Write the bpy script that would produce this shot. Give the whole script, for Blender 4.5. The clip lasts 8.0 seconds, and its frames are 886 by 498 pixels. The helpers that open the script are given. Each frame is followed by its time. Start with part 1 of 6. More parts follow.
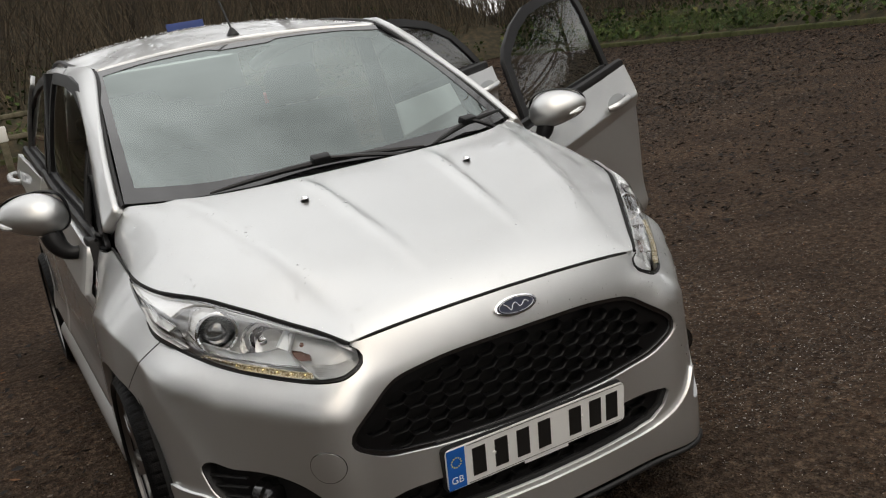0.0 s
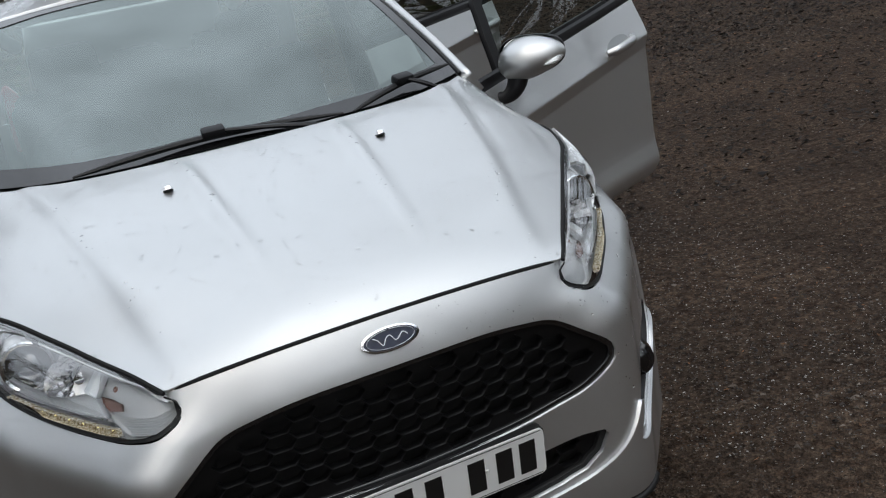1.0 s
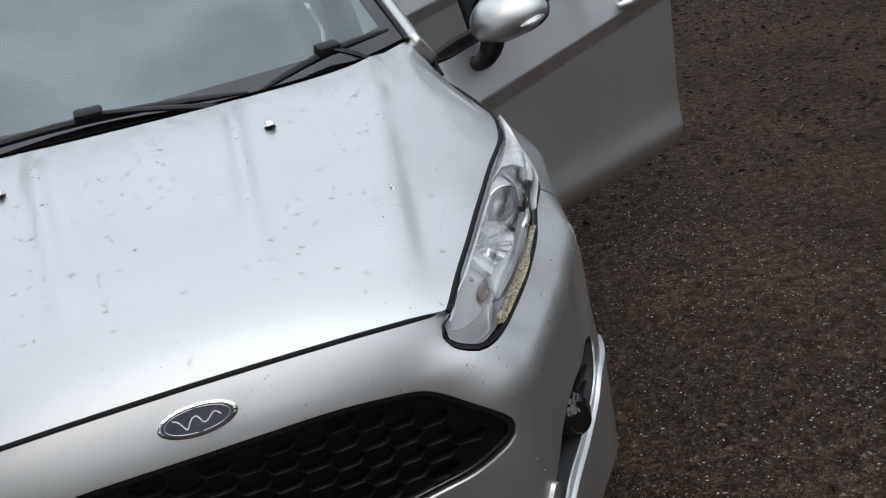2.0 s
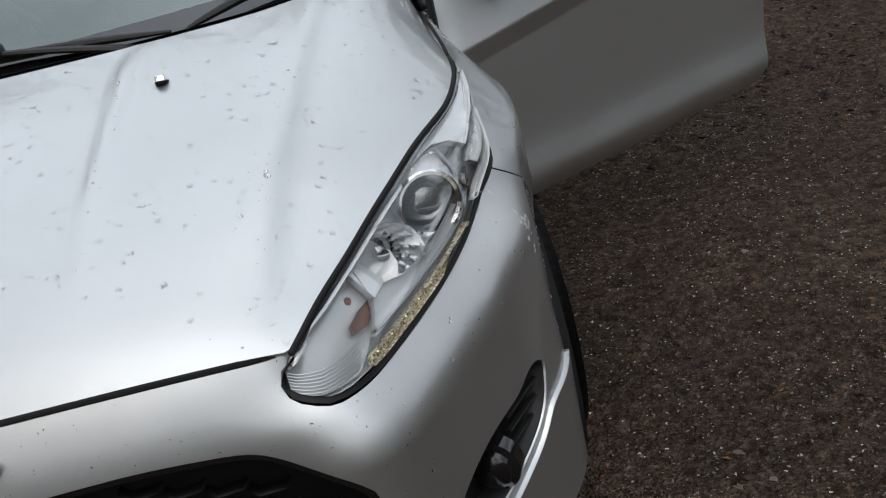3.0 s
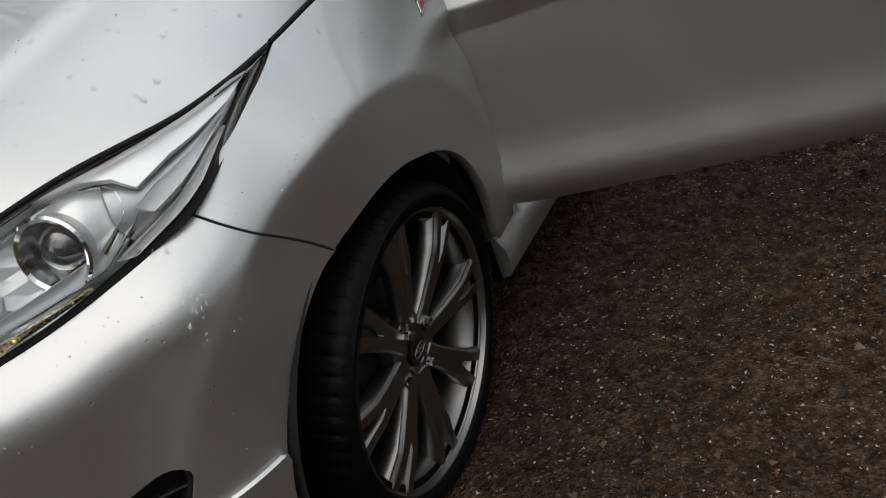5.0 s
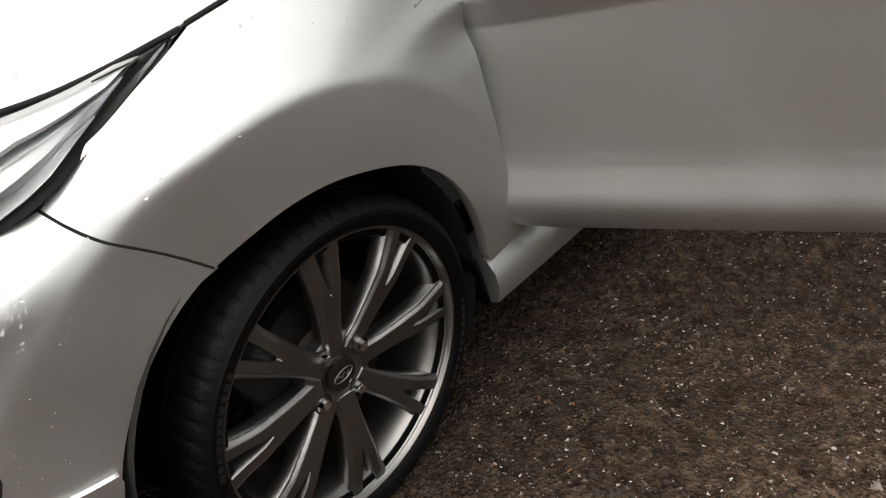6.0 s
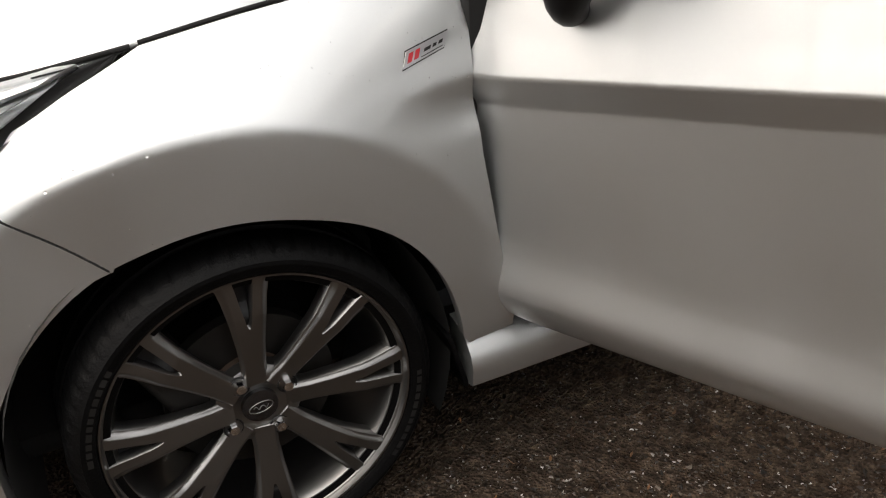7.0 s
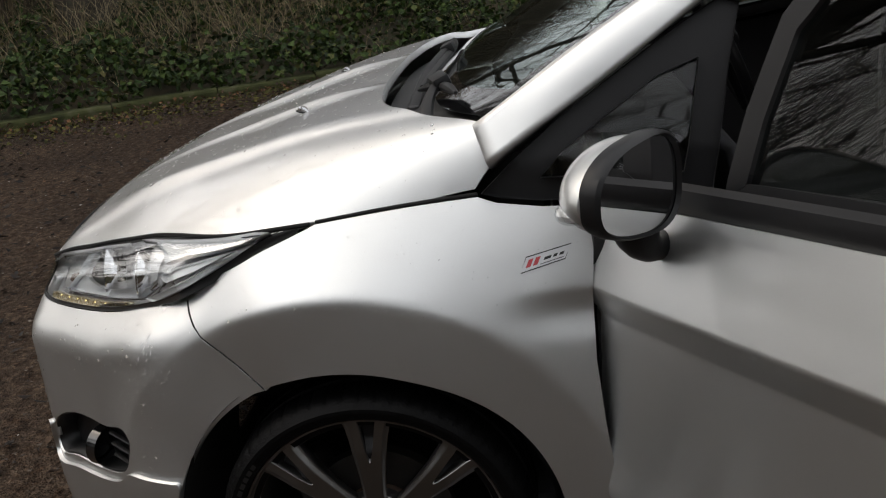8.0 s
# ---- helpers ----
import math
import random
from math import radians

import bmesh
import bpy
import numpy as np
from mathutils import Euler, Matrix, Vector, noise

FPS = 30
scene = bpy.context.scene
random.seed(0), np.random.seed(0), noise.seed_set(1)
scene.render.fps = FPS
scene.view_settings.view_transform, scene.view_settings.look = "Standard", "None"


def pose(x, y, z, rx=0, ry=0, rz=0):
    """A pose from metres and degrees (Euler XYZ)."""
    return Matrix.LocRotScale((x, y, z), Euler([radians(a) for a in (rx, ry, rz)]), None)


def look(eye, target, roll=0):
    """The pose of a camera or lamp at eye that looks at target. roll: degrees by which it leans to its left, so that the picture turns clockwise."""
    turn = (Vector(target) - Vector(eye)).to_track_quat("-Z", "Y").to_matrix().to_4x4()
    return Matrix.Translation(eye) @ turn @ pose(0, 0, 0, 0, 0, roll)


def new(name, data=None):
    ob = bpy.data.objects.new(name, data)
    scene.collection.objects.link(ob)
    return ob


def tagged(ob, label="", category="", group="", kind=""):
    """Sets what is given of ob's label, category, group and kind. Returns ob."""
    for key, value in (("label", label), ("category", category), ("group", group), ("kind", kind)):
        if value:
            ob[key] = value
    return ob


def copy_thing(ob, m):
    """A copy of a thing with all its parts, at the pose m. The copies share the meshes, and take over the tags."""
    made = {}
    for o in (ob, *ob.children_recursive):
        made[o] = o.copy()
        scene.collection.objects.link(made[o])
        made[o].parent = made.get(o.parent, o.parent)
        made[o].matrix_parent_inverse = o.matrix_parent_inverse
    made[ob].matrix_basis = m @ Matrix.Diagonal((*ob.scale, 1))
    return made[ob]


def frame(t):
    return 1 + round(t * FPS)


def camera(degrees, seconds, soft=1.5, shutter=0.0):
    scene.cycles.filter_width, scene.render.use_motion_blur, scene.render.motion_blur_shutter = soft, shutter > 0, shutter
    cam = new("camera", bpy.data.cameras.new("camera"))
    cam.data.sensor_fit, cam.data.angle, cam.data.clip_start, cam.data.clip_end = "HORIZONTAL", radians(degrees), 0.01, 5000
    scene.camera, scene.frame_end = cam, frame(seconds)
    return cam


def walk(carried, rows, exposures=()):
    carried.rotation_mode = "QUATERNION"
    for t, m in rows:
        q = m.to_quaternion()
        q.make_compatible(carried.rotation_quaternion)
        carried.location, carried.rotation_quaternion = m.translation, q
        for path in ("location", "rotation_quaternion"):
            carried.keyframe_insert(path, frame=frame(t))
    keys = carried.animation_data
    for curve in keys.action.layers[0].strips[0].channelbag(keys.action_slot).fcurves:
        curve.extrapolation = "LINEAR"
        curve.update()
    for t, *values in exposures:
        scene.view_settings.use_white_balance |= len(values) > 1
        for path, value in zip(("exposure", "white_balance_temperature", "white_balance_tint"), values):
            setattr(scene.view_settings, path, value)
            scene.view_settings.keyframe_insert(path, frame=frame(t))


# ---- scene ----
cam = camera(50.9, 8.0, 1.15)
PATH = [
    (0, (-1.048, -1.78, 1.373), (-0.201, -0.03, 0.904), -9.8),
    (0.5, (-0.766, -1.605, 1.361), (0.005, 0.167, 0.847), -10.7),
    (1, (-0.431, -1.492, 1.346), (0.229, 0.301, 0.753), -11.3),
    (1.5, (-0.167, -1.355, 1.33), (0.401, 0.447, 0.675), -11.3),
    (2, (0.1, -1.197, 1.33), (0.545, 0.62, 0.622), -11.8),
    (2.2, (0.238, -1.145, 1.317), (0.604, 0.676, 0.575), -11.8),
    (3.3, (0.691, -0.812, 1.257), (0.642, 0.984, 0.379), -13.5),
    (3.5, (0.809, -0.768, 1.245), (0.634, 1.01, 0.346), -13.4),
    (4, (1.082, -0.632, 1.228), (0.613, 1.067, 0.282), -13.3),
    (4.5, (1.272, -0.429, 1.217), (0.604, 1.177, 0.228), -13.7),
    (4.6, (1.311, -0.395, 1.224), (0.611, 1.191, 0.227), -13.6),
    (5, (1.528, -0.265, 1.222), (0.673, 1.242, 0.224), -12.8),
    (5.2, (1.602, -0.198, 1.221), (0.677, 1.264, 0.217), -12.1),
    (6.3, (1.805, 0.304, 1.226), (0.528, 1.375, 0.12), -6.9),
    (6.5, (1.887, 0.403, 1.226), (0.519, 1.375, 0.137), -6.1),
    (7, (1.99, 0.628, 1.222), (0.417, 1.345, 0.218), -3.5),
    (7.5, (2.061, 0.9, 1.304), (0.269, 1.181, 0.462), -2.9),
    (8, (2.225, 1.177, 1.34), (0.357, 0.945, 0.664), -5.7),
]
EXPOSURES = [(0.0, 0.10, 7100, 10), (0.5, 0.04, 6750, 9), (0.9, -0.02, 6200, 8), (2.0, -0.08, 6200, 8), (3.5, -0.24, 6300, 8), (4.5, -0.42, 6350, 8), (5.2, -0.10, 6900, 10), (6.4, 1.10, 7150, 10), (7.0, 0.90, 7200, 11), (7.5, 0.36, 6850, 9), (8.0, 0.02, 6800, 10)]
walk(cam, [(t, look(eye, target, roll)) for t, eye, target, roll in PATH], EXPOSURES)

# ---------------------------------------------------------------- sky and sun
world = bpy.data.worlds.new("overcast_sky")
scene.world = world
world.use_nodes = True
wn = world.node_tree
wn.nodes.clear()
sky = wn.nodes.new("ShaderNodeTexSky")
sky.sky_type = "NISHITA"
sky.sun_disc = False
sky.sun_elevation, sky.sun_rotation = radians(48), radians(200)
sky.air_density, sky.dust_density, sky.ozone_density = 1.0, 6.0, 1.0
grey = wn.nodes.new("ShaderNodeMix")
grey.data_type = "RGBA"
grey.inputs[0].default_value = 0.75
grey.inputs[7].default_value = (7.0, 7.2, 7.5, 1)
wn.links.new(sky.outputs[0], grey.inputs[6])
cloud = wn.nodes.new("ShaderNodeTexNoise")
cloud.inputs["Scale"].default_value, cloud.inputs["Detail"].default_value = 3.2, 5.0
wc = wn.nodes.new("ShaderNodeTexCoord")
wn.links.new(wc.outputs["Generated"], cloud.inputs["Vector"])
thick = wn.nodes.new("ShaderNodeMapRange")
thick.inputs[1].default_value, thick.inputs[2].default_value, thick.inputs[3].default_value, thick.inputs[4].default_value = .3, .7, .62, 1.38
wn.links.new(cloud.outputs["Fac"], thick.inputs[0])
veil = wn.nodes.new("ShaderNodeMix")
veil.data_type, veil.blend_type = "RGBA", "MULTIPLY"
veil.inputs[0].default_value = 1.0
wn.links.new(grey.outputs[2], veil.inputs[6])
wn.links.new(thick.outputs[0], veil.inputs[7])
bg = wn.nodes.new("ShaderNodeBackground")
bg.inputs[1].default_value = 0.19
wn.links.new(veil.outputs[2], bg.inputs[0])
wo = wn.nodes.new("ShaderNodeOutputWorld")
wn.links.new(bg.outputs[0], wo.inputs[0])
sun_data = bpy.data.lights.new("sun", "SUN")
sun_data.energy, sun_data.angle, sun_data.color = 0.5, radians(50), (1.0, 0.97, 0.92)
sun = new("sun", sun_data)
sun.matrix_world = look((0, 0, 20), (-3, 10, 0))


# ---------------------------------------------------------------- materials
def material(name, colour, rough=0.5, metal=0.0, coat=0.0, coat_rough=0.03, spec=0.5):
    m = bpy.data.materials.new(name)
    m.use_nodes = True
    b = m.node_tree.nodes["Principled BSDF"]
    b.inputs["Base Color"].default_value = (*colour, 1)
    b.inputs["Roughness"].default_value, b.inputs["Metallic"].default_value = rough, metal
    b.inputs["Coat Weight"].default_value, b.inputs["Coat Roughness"].default_value = coat, coat_rough
    b.inputs["Specular IOR Level"].default_value = spec
    return m


def node(m, kind, **inputs):
    n = m.node_tree.nodes.new(kind)
    for key, value in inputs.items():
        n.inputs[key].default_value = value
    return n


def wire(m, a, out, b, into):
    m.node_tree.links.new(a.outputs[out], b.inputs[into])


def bsdf(m):
    return m.node_tree.nodes["Principled BSDF"]


def mottled(m, scale, colours, detail=6.0, coords="Object", into="Base Color", rough=0.6, old=None):
    """Drives a socket by noise through a ramp of (place, colour)."""
    tc = m.node_tree.nodes.new("ShaderNodeTexCoord")
    nz = node(m, "ShaderNodeTexNoise", Scale=scale, Detail=detail, Roughness=rough)
    wire(m, tc, coords, nz, "Vector")
    ramp = m.node_tree.nodes.new("ShaderNodeValToRGB")
    el = ramp.color_ramp.elements
    el[0].position, el[0].color = colours[0][0], (*colours[0][1], 1)
    el[1].position, el[1].color = colours[-1][0], (*colours[-1][1], 1)
    for place, c in colours[1:-1]:
        e = el.new(place)
        e.color = (*c, 1)
    wire(m, nz, "Fac", ramp, "Fac")
    wire(m, ramp, "Color", bsdf(m), into)
    return ramp


def bumped(m, scale, strength, distance=0.01, detail=4.0):
    tc = m.node_tree.nodes.new("ShaderNodeTexCoord")
    nz = node(m, "ShaderNodeTexNoise", Scale=scale, Detail=detail)
    wire(m, tc, "Object", nz, "Vector")
    bu = node(m, "ShaderNodeBump", Strength=strength, Distance=distance)
    wire(m, nz, "Fac", bu, "Height")
    wire(m, bu, "Normal", bsdf(m), "Normal")


def glass(name, tint, mix_gloss=1.0, rough=0.0, ior=1.6, sheen=1.0, colour=(1, 1, 1)):
    """A thin pane: lets light straight through, tinted, with a Fresnel sheen."""
    m = bpy.data.materials.new(name)
    m.use_nodes = True
    nt = m.node_tree
    nt.nodes.clear()
    tr, gl = nt.nodes.new("ShaderNodeBsdfTransparent"), nt.nodes.new("ShaderNodeBsdfGlossy")
    tr.inputs[0].default_value = (*tint, 1)
    gl.inputs["Roughness"].default_value = rough
    gl.inputs[0].default_value = (*[mix_gloss * c for c in colour], 1)
    fr, mx, out = nt.nodes.new("ShaderNodeFresnel"), nt.nodes.new("ShaderNodeMixShader"), nt.nodes.new("ShaderNodeOutputMaterial")
    fr.inputs[0].default_value = ior
    part_ = nt.nodes.new("ShaderNodeMath")
    part_.operation = "MULTIPLY"
    part_.inputs[1].default_value = sheen
    nt.links.new(fr.outputs[0], part_.inputs[0])
    nt.links.new(part_.outputs[0], mx.inputs[0])
    nt.links.new(tr.outputs[0], mx.inputs[1])
    nt.links.new(gl.outputs[0], mx.inputs[2])
    nt.links.new(mx.outputs[0], out.inputs[0])
    return m


PAINT = material("silver_paint", (0.64, 0.65, 0.65), 0.43, 0.93, 1.0, 0.04)


def paint_nodes(m):
    """Metal flake, and a thin film of rain that has partly dried."""
    tc = m.node_tree.nodes.new("ShaderNodeTexCoord")
    film, flake = node(m, "ShaderNodeTexNoise", Scale=5.0, Detail=7.0, Roughness=.65), node(m, "ShaderNodeTexNoise", Scale=2600.0, Detail=1.0)
    for n in (film, flake):
        wire(m, tc, "Object", n, "Vector")
    rr = node(m, "ShaderNodeMapRange")
    rr.inputs[1].default_value, rr.inputs[2].default_value, rr.inputs[3].default_value, rr.inputs[4].default_value = .35, .7, .41, .48
    wire(m, film, "Fac", rr, 0)
    wire(m, rr, 0, bsdf(m), "Roughness")
    ramp = m.node_tree.nodes.new("ShaderNodeValToRGB")
    ramp.color_ramp.elements[0].position, ramp.color_ramp.elements[0].color = .3, (.60, .61, .61, 1)
    ramp.color_ramp.elements[1].position, ramp.color_ramp.elements[1].color = .7, (.70, .71, .71, 1)
    wire(m, flake, "Fac", ramp, "Fac")
    wire(m, ramp, "Color", bsdf(m), "Base Color")
    cr = node(m, "ShaderNodeMapRange")
    cr.inputs[1].default_value, cr.inputs[2].default_value, cr.inputs[3].default_value, cr.inputs[4].default_value = .40, .70, .03, .07
    wire(m, film, "Fac", cr, 0)
    wire(m, cr, 0, bsdf(m), "Coat Roughness")


paint_nodes(PAINT)
WATER = material("rain_water", (1, 1, 1), 0.0)
bsdf(WATER).inputs["Transmission Weight"].default_value = 1.0
bsdf(WATER).inputs["IOR"].default_value = 1.33
GRILLEBLACK = material("grille_black", (0.004, 0.004, 0.0043), 0.4, spec=0.22)
BLACK = material("black_plastic", (0.012, 0.012, 0.0125), 0.5, spec=0.35)
SATIN = material("satin_black_trim", (0.011, 0.011, 0.012), 0.4, spec=0.3)
GLOSSBLACK = material("gloss_black", (0.008, 0.008, 0.009), 0.08, coat=1.0)
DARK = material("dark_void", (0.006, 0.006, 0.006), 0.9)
RUBBER = material("tyre_rubber", (0.0025, 0.0025, 0.0027), 0.5, spec=0.11)
bumped(RUBBER, 220, 0.6, 0.002)
RIM = material("grey_alloy", (0.22, 0.216, 0.212), 0.32, 0.97, 0.4, 0.1)
GRIT = material("brown_grit", (0.06, 0.04, 0.03), 0.9)
CHROME = material("chrome", (0.85, 0.85, 0.86), 0.07, 1.0)
BRIGHT = material("bright_reflector", (0.86, 0.87, 0.88), 0.2, 0.3, 0.5)
BLADE = material("satin_lamp_blade", (0.74, 0.76, 0.78), 0.32, 0.35)
GAPGREY = material("lamp_gap_shade", (0.10, 0.10, 0.10), 0.35)
DISC = material("brake_iron", (0.035, 0.032, 0.03), 0.5, 0.7)
SILVER_SATIN = material("satin_silver_trim", (0.62, 0.62, 0.63), 0.3, 0.9)
STEEL = material("steel", (0.35, 0.34, 0.33), 0.4, 0.9)
WHITEPLATE = material("white_reflective_plate", (0.74, 0.75, 0.74), 0.35)
INK = material("plate_black", (0.01, 0.01, 0.01), 0.4)
BLUEBAND = material("plate_blue", (0.01, 0.12, 0.48), 0.35)
YELLOW = material("yellow_print", (0.8, 0.62, 0.05), 0.4)
WHITEPRINT = material("white_print", (0.8, 0.8, 0.8), 0.4)
BADGEBLUE = material("badge_blue", (0.006, 0.011, 0.035), 0.2, 0.0, 0.25)
RED = material("red_enamel", (0.45, 0.02, 0.03), 0.3, coat=1.0)
CLOTH = material("dark_seat_cloth", (0.03, 0.03, 0.033), 0.9)
bumped(CLOTH, 400, 0.1, 0.001)
MIRROR = material("mirror_glass", (0.9, 0.9, 0.9), 0.0, 1.0)
GLASS = glass("window_glass", (0.50, 0.55, 0.53), ior=1.5)
WSGLASS = glass("windscreen_glass", (0.42, 0.49, 0.46), ior=2.95, colour=(.90, 1.0, .975))
PRIVACY = glass("tinted_glass", (0.16, 0.17, 0.17))
LENS = glass("clear_lens", (0.98, 0.99, 0.99), 0.7, ior=1.35, sheen=0.35)
AMBER = material("amber_bulb", (0.27, 0.155, 0.125), 0.25, coat=0.5)
LEDCELL = material("led_strip_cells", (0.72, 0.60, 0.34), 0.25, 0.0)
mottled(LEDCELL, 260.0, [(.36, (.24, .19, .11)), (.5, (.70, .60, .40)), (.64, (.98, .95, .86))], detail=1.0)
DRLGLOW = material("led_glow", (1, 0.85, 0.5), 0.3)
bsdf(DRLGLOW).inputs["Emission Color"].default_value = (1.0, 0.8, 0.35, 1)
bsdf(DRLGLOW).inputs["Emission Strength"].default_value = 2.5
PROJ = material("projector_glass", (.15, .155, .16), .08, .7, 1.0)
BRIGHTWHITE = material("white_lamp_reflector", (0.86, 0.87, 0.88), 0.22, 0.25, 0.5)
BULBREFLECT = material("painted_bulb_reflection", (0.17, 0.10, 0.085), 0.2, coat=0.6)
CLOUDED = material("ribbed_indicator_reflector", (0.55, 0.56, 0.57), 0.3, 0.3)
ROTTED = material("rotted_leaf_scraps", (0.02, 0.014, 0.01), 0.85)
MUD = material("scuffed_primer", (0.7, 0.7, 0.7), 0.8)

TARMAC = material("wet_worn_tarmac", (0.05, 0.045, 0.04), 0.9, spec=0.08)


def tarmac_nodes(m):
    tc = m.node_tree.nodes.new("ShaderNodeTexCoord")
    big, mid, fine = node(m, "ShaderNodeTexNoise", Scale=1.3, Detail=6.0), node(m, "ShaderNodeTexNoise", Scale=26.0, Detail=10.0, Roughness=.75), node(m, "ShaderNodeTexVoronoi", Scale=150.0)
    coarse = node(m, "ShaderNodeTexVoronoi", Scale=95.0)
    for n in (big, mid, fine, coarse):
        wire(m, tc, "Object", n, "Vector")
    ramp = m.node_tree.nodes.new("ShaderNodeValToRGB")
    el = ramp.color_ramp.elements
    el[0].position, el[0].color = .30, (.024, .0185, .0148, 1)
    el[1].position, el[1].color = .76, (.175, .137, .110, 1)
    e = el.new(.5)
    e.color = (.067, .051, .041, 1)
    wire(m, mid, "Fac", ramp, "Fac")
    speck = m.node_tree.nodes.new("ShaderNodeValToRGB")
    sl = speck.color_ramp.elements
    sl[0].position, sl[0].color = .80, (0, 0, 0, 1)
    sl[1].position, sl[1].color = 1.0, (1, 1, 1, 1)
    wire(m, fine, "Color", speck, "Fac")
    mix = m.node_tree.nodes.new("ShaderNodeMix")
    mix.data_type = "RGBA"
    mix.inputs[7].default_value = (.15, .132, .114, 1)
    wire(m, speck, "Color", mix, 0)
    wire(m, ramp, "Color", mix, 6)
    moss = m.node_tree.nodes.new("ShaderNodeMix")
    moss.data_type, moss.blend_type = "RGBA", "MULTIPLY"
    tone = m.node_tree.nodes.new("ShaderNodeValToRGB")
    tl = tone.color_ramp.elements
    tl[0].position, tl[0].color = .35, (.72, .68, .64, 1)
    tl[1].position, tl[1].color = .68, (1.15, 1.06, .96, 1)
    wire(m, big, "Fac", tone, "Fac")
    moss.inputs[0].default_value = 1.0
    wire(m, mix, 2, moss, 6)
    wire(m, tone, "Color", moss, 7)
    # damp clumps of rotted leaf, a few centimetres across, and the single stones
    clump = node(m, "ShaderNodeTexNoise", Scale=17.0, Detail=3.0, Roughness=.6)
    wire(m, tc, "Object", clump, "Vector")
    patch = m.node_tree.nodes.new("ShaderNodeValToRGB")
    kl = patch.color_ramp.elements
    kl[0].position, kl[0].color = .38, (.68, .62, .58, 1)
    kl[1].position, kl[1].color = .48, (1, 1, 1, 1)
    wire(m, clump, "Fac", patch, "Fac")
    pebble = m.node_tree.nodes.new("ShaderNodeValToRGB")
    pl_ = pebble.color_ramp.elements
    pl_[0].position, pl_[0].color = .1, (.55, .55, .55, 1)
    pl_[1].position, pl_[1].color = .95, (1.5, 1.46, 1.4, 1)
    wire(m, coarse, "Color", pebble, "Fac")
    last = moss
    for more in (patch, pebble):
        mul = m.node_tree.nodes.new("ShaderNodeMix")
        mul.data_type, mul.blend_type = "RGBA", "MULTIPLY"
        mul.inputs[0].default_value = 1.0
        wire(m, last, 2, mul, 6)
        wire(m, more, "Color", mul, 7)
        last = mul
    wire(m, last, 2, bsdf(m), "Base Color")
    add = m.node_tree.nodes.new("ShaderNodeMath")
    add.operation = "ADD"
    wire(m, fine, "Distance", add, 0)
    wire(m, coarse, "Distance", add, 1)
    bu = node(m, "ShaderNodeBump", Strength=1.0, Distance=.012)
    wire(m, add, 0, bu, "Height")
    wire(m, bu, "Normal", bsdf(m), "Normal")


tarmac_nodes(TARMAC)
STONE = material("gravel_chips", (0.2, 0.19, 0.18), 0.7)
LEAF = material("ivy_leaves", (0.05, 0.09, 0.02), 0.55, spec=0.25)
STRAW = material("dead_grass", (0.28, 0.22, 0.12), 0.8)
GREENGRASS = material("green_grass", (0.06, 0.12, 0.02), 0.7)
LITTER = material("fallen_leaves", (0.1, 0.05, 0.02), 0.8)
TWIG = material("thin_branches", (0.07, 0.055, 0.04), 0.9)
SIGNBLUE = material("blue_sign_paint", (0.02, 0.05, 0.2), 0.5)
FENCEWOOD = material("weathered_fence_wood", (0.12, 0.11, 0.07), 0.9)
mottled(FENCEWOOD, 8.0, [(0.3, (0.05, 0.05, 0.025)), (0.7, (0.15, 0.13, 0.09))])
WHITEPAINT = material("white_post_paint", (0.7, 0.7, 0.66), 0.6)


def by_island(m, colours):
    """Each separate piece of the mesh takes its own shade from the ramp."""
    geo = m.node_tree.nodes.new("ShaderNodeNewGeometry")
    ramp = m.node_tree.nodes.new("ShaderNodeValToRGB")
    el = ramp.color_ramp.elements
    el[0].position, el[0].color = colours[0][0], (*colours[0][1], 1)
    el[1].position, el[1].color = colours[-1][0], (*colours[-1][1], 1)
    for place, c in colours[1:-1]:
        e = el.new(place)
        e.color = (*c, 1)
    wire(m, geo, "Random Per Island", ramp, "Fac")
    wire(m, ramp, "Color", bsdf(m), "Base Color")


by_island(GRIT, [(0, (0.010, 0.0075, 0.006)), (0.6, (0.042, 0.032, 0.026)), (0.9, (0.11, 0.088, 0.07)), (1.0, (0.2, 0.17, 0.145))])
by_island(STONE, [(0, (0.02, 0.018, 0.016)), (0.5, (0.06, 0.05, 0.045)), (0.78, (0.20, 0.185, 0.17)), (1.0, (0.48, 0.46, 0.44))])
by_island(LEAF, [(0, (0.008, 0.015, 0.004)), (0.5, (0.026, 0.050, 0.010)), (0.85, (0.060, 0.098, 0.020)), (1.0, (0.14, 0.125, 0.045))])
by_island(ROTTED, [(0, (0.006, 0.0045, 0.004)), (0.8, (0.022, 0.015, 0.011)), (1.0, (0.05, 0.03, 0.02))])
by_island(STRAW, [(0, (0.12, 0.09, 0.045)), (0.6, (0.27, 0.21, 0.12)), (1.0, (0.42, 0.35, 0.22))])
by_island(GREENGRASS, [(0, (0.025, 0.05, 0.008)), (0.6, (0.06, 0.115, 0.018)), (1.0, (0.14, 0.17, 0.05))])
by_island(LITTER, [(0, (0.03, 0.018, 0.01)), (0.6, (0.09, 0.045, 0.02)), (1.0, (0.2, 0.09, 0.035))])
by_island(TWIG, [(0, (0.03, 0.024, 0.016)), (0.6, (0.075, 0.058, 0.038)), (1.0, (0.15, 0.12, 0.075))])
KERB = material("mossy_concrete", (0.2, 0.2, 0.18), 0.9)
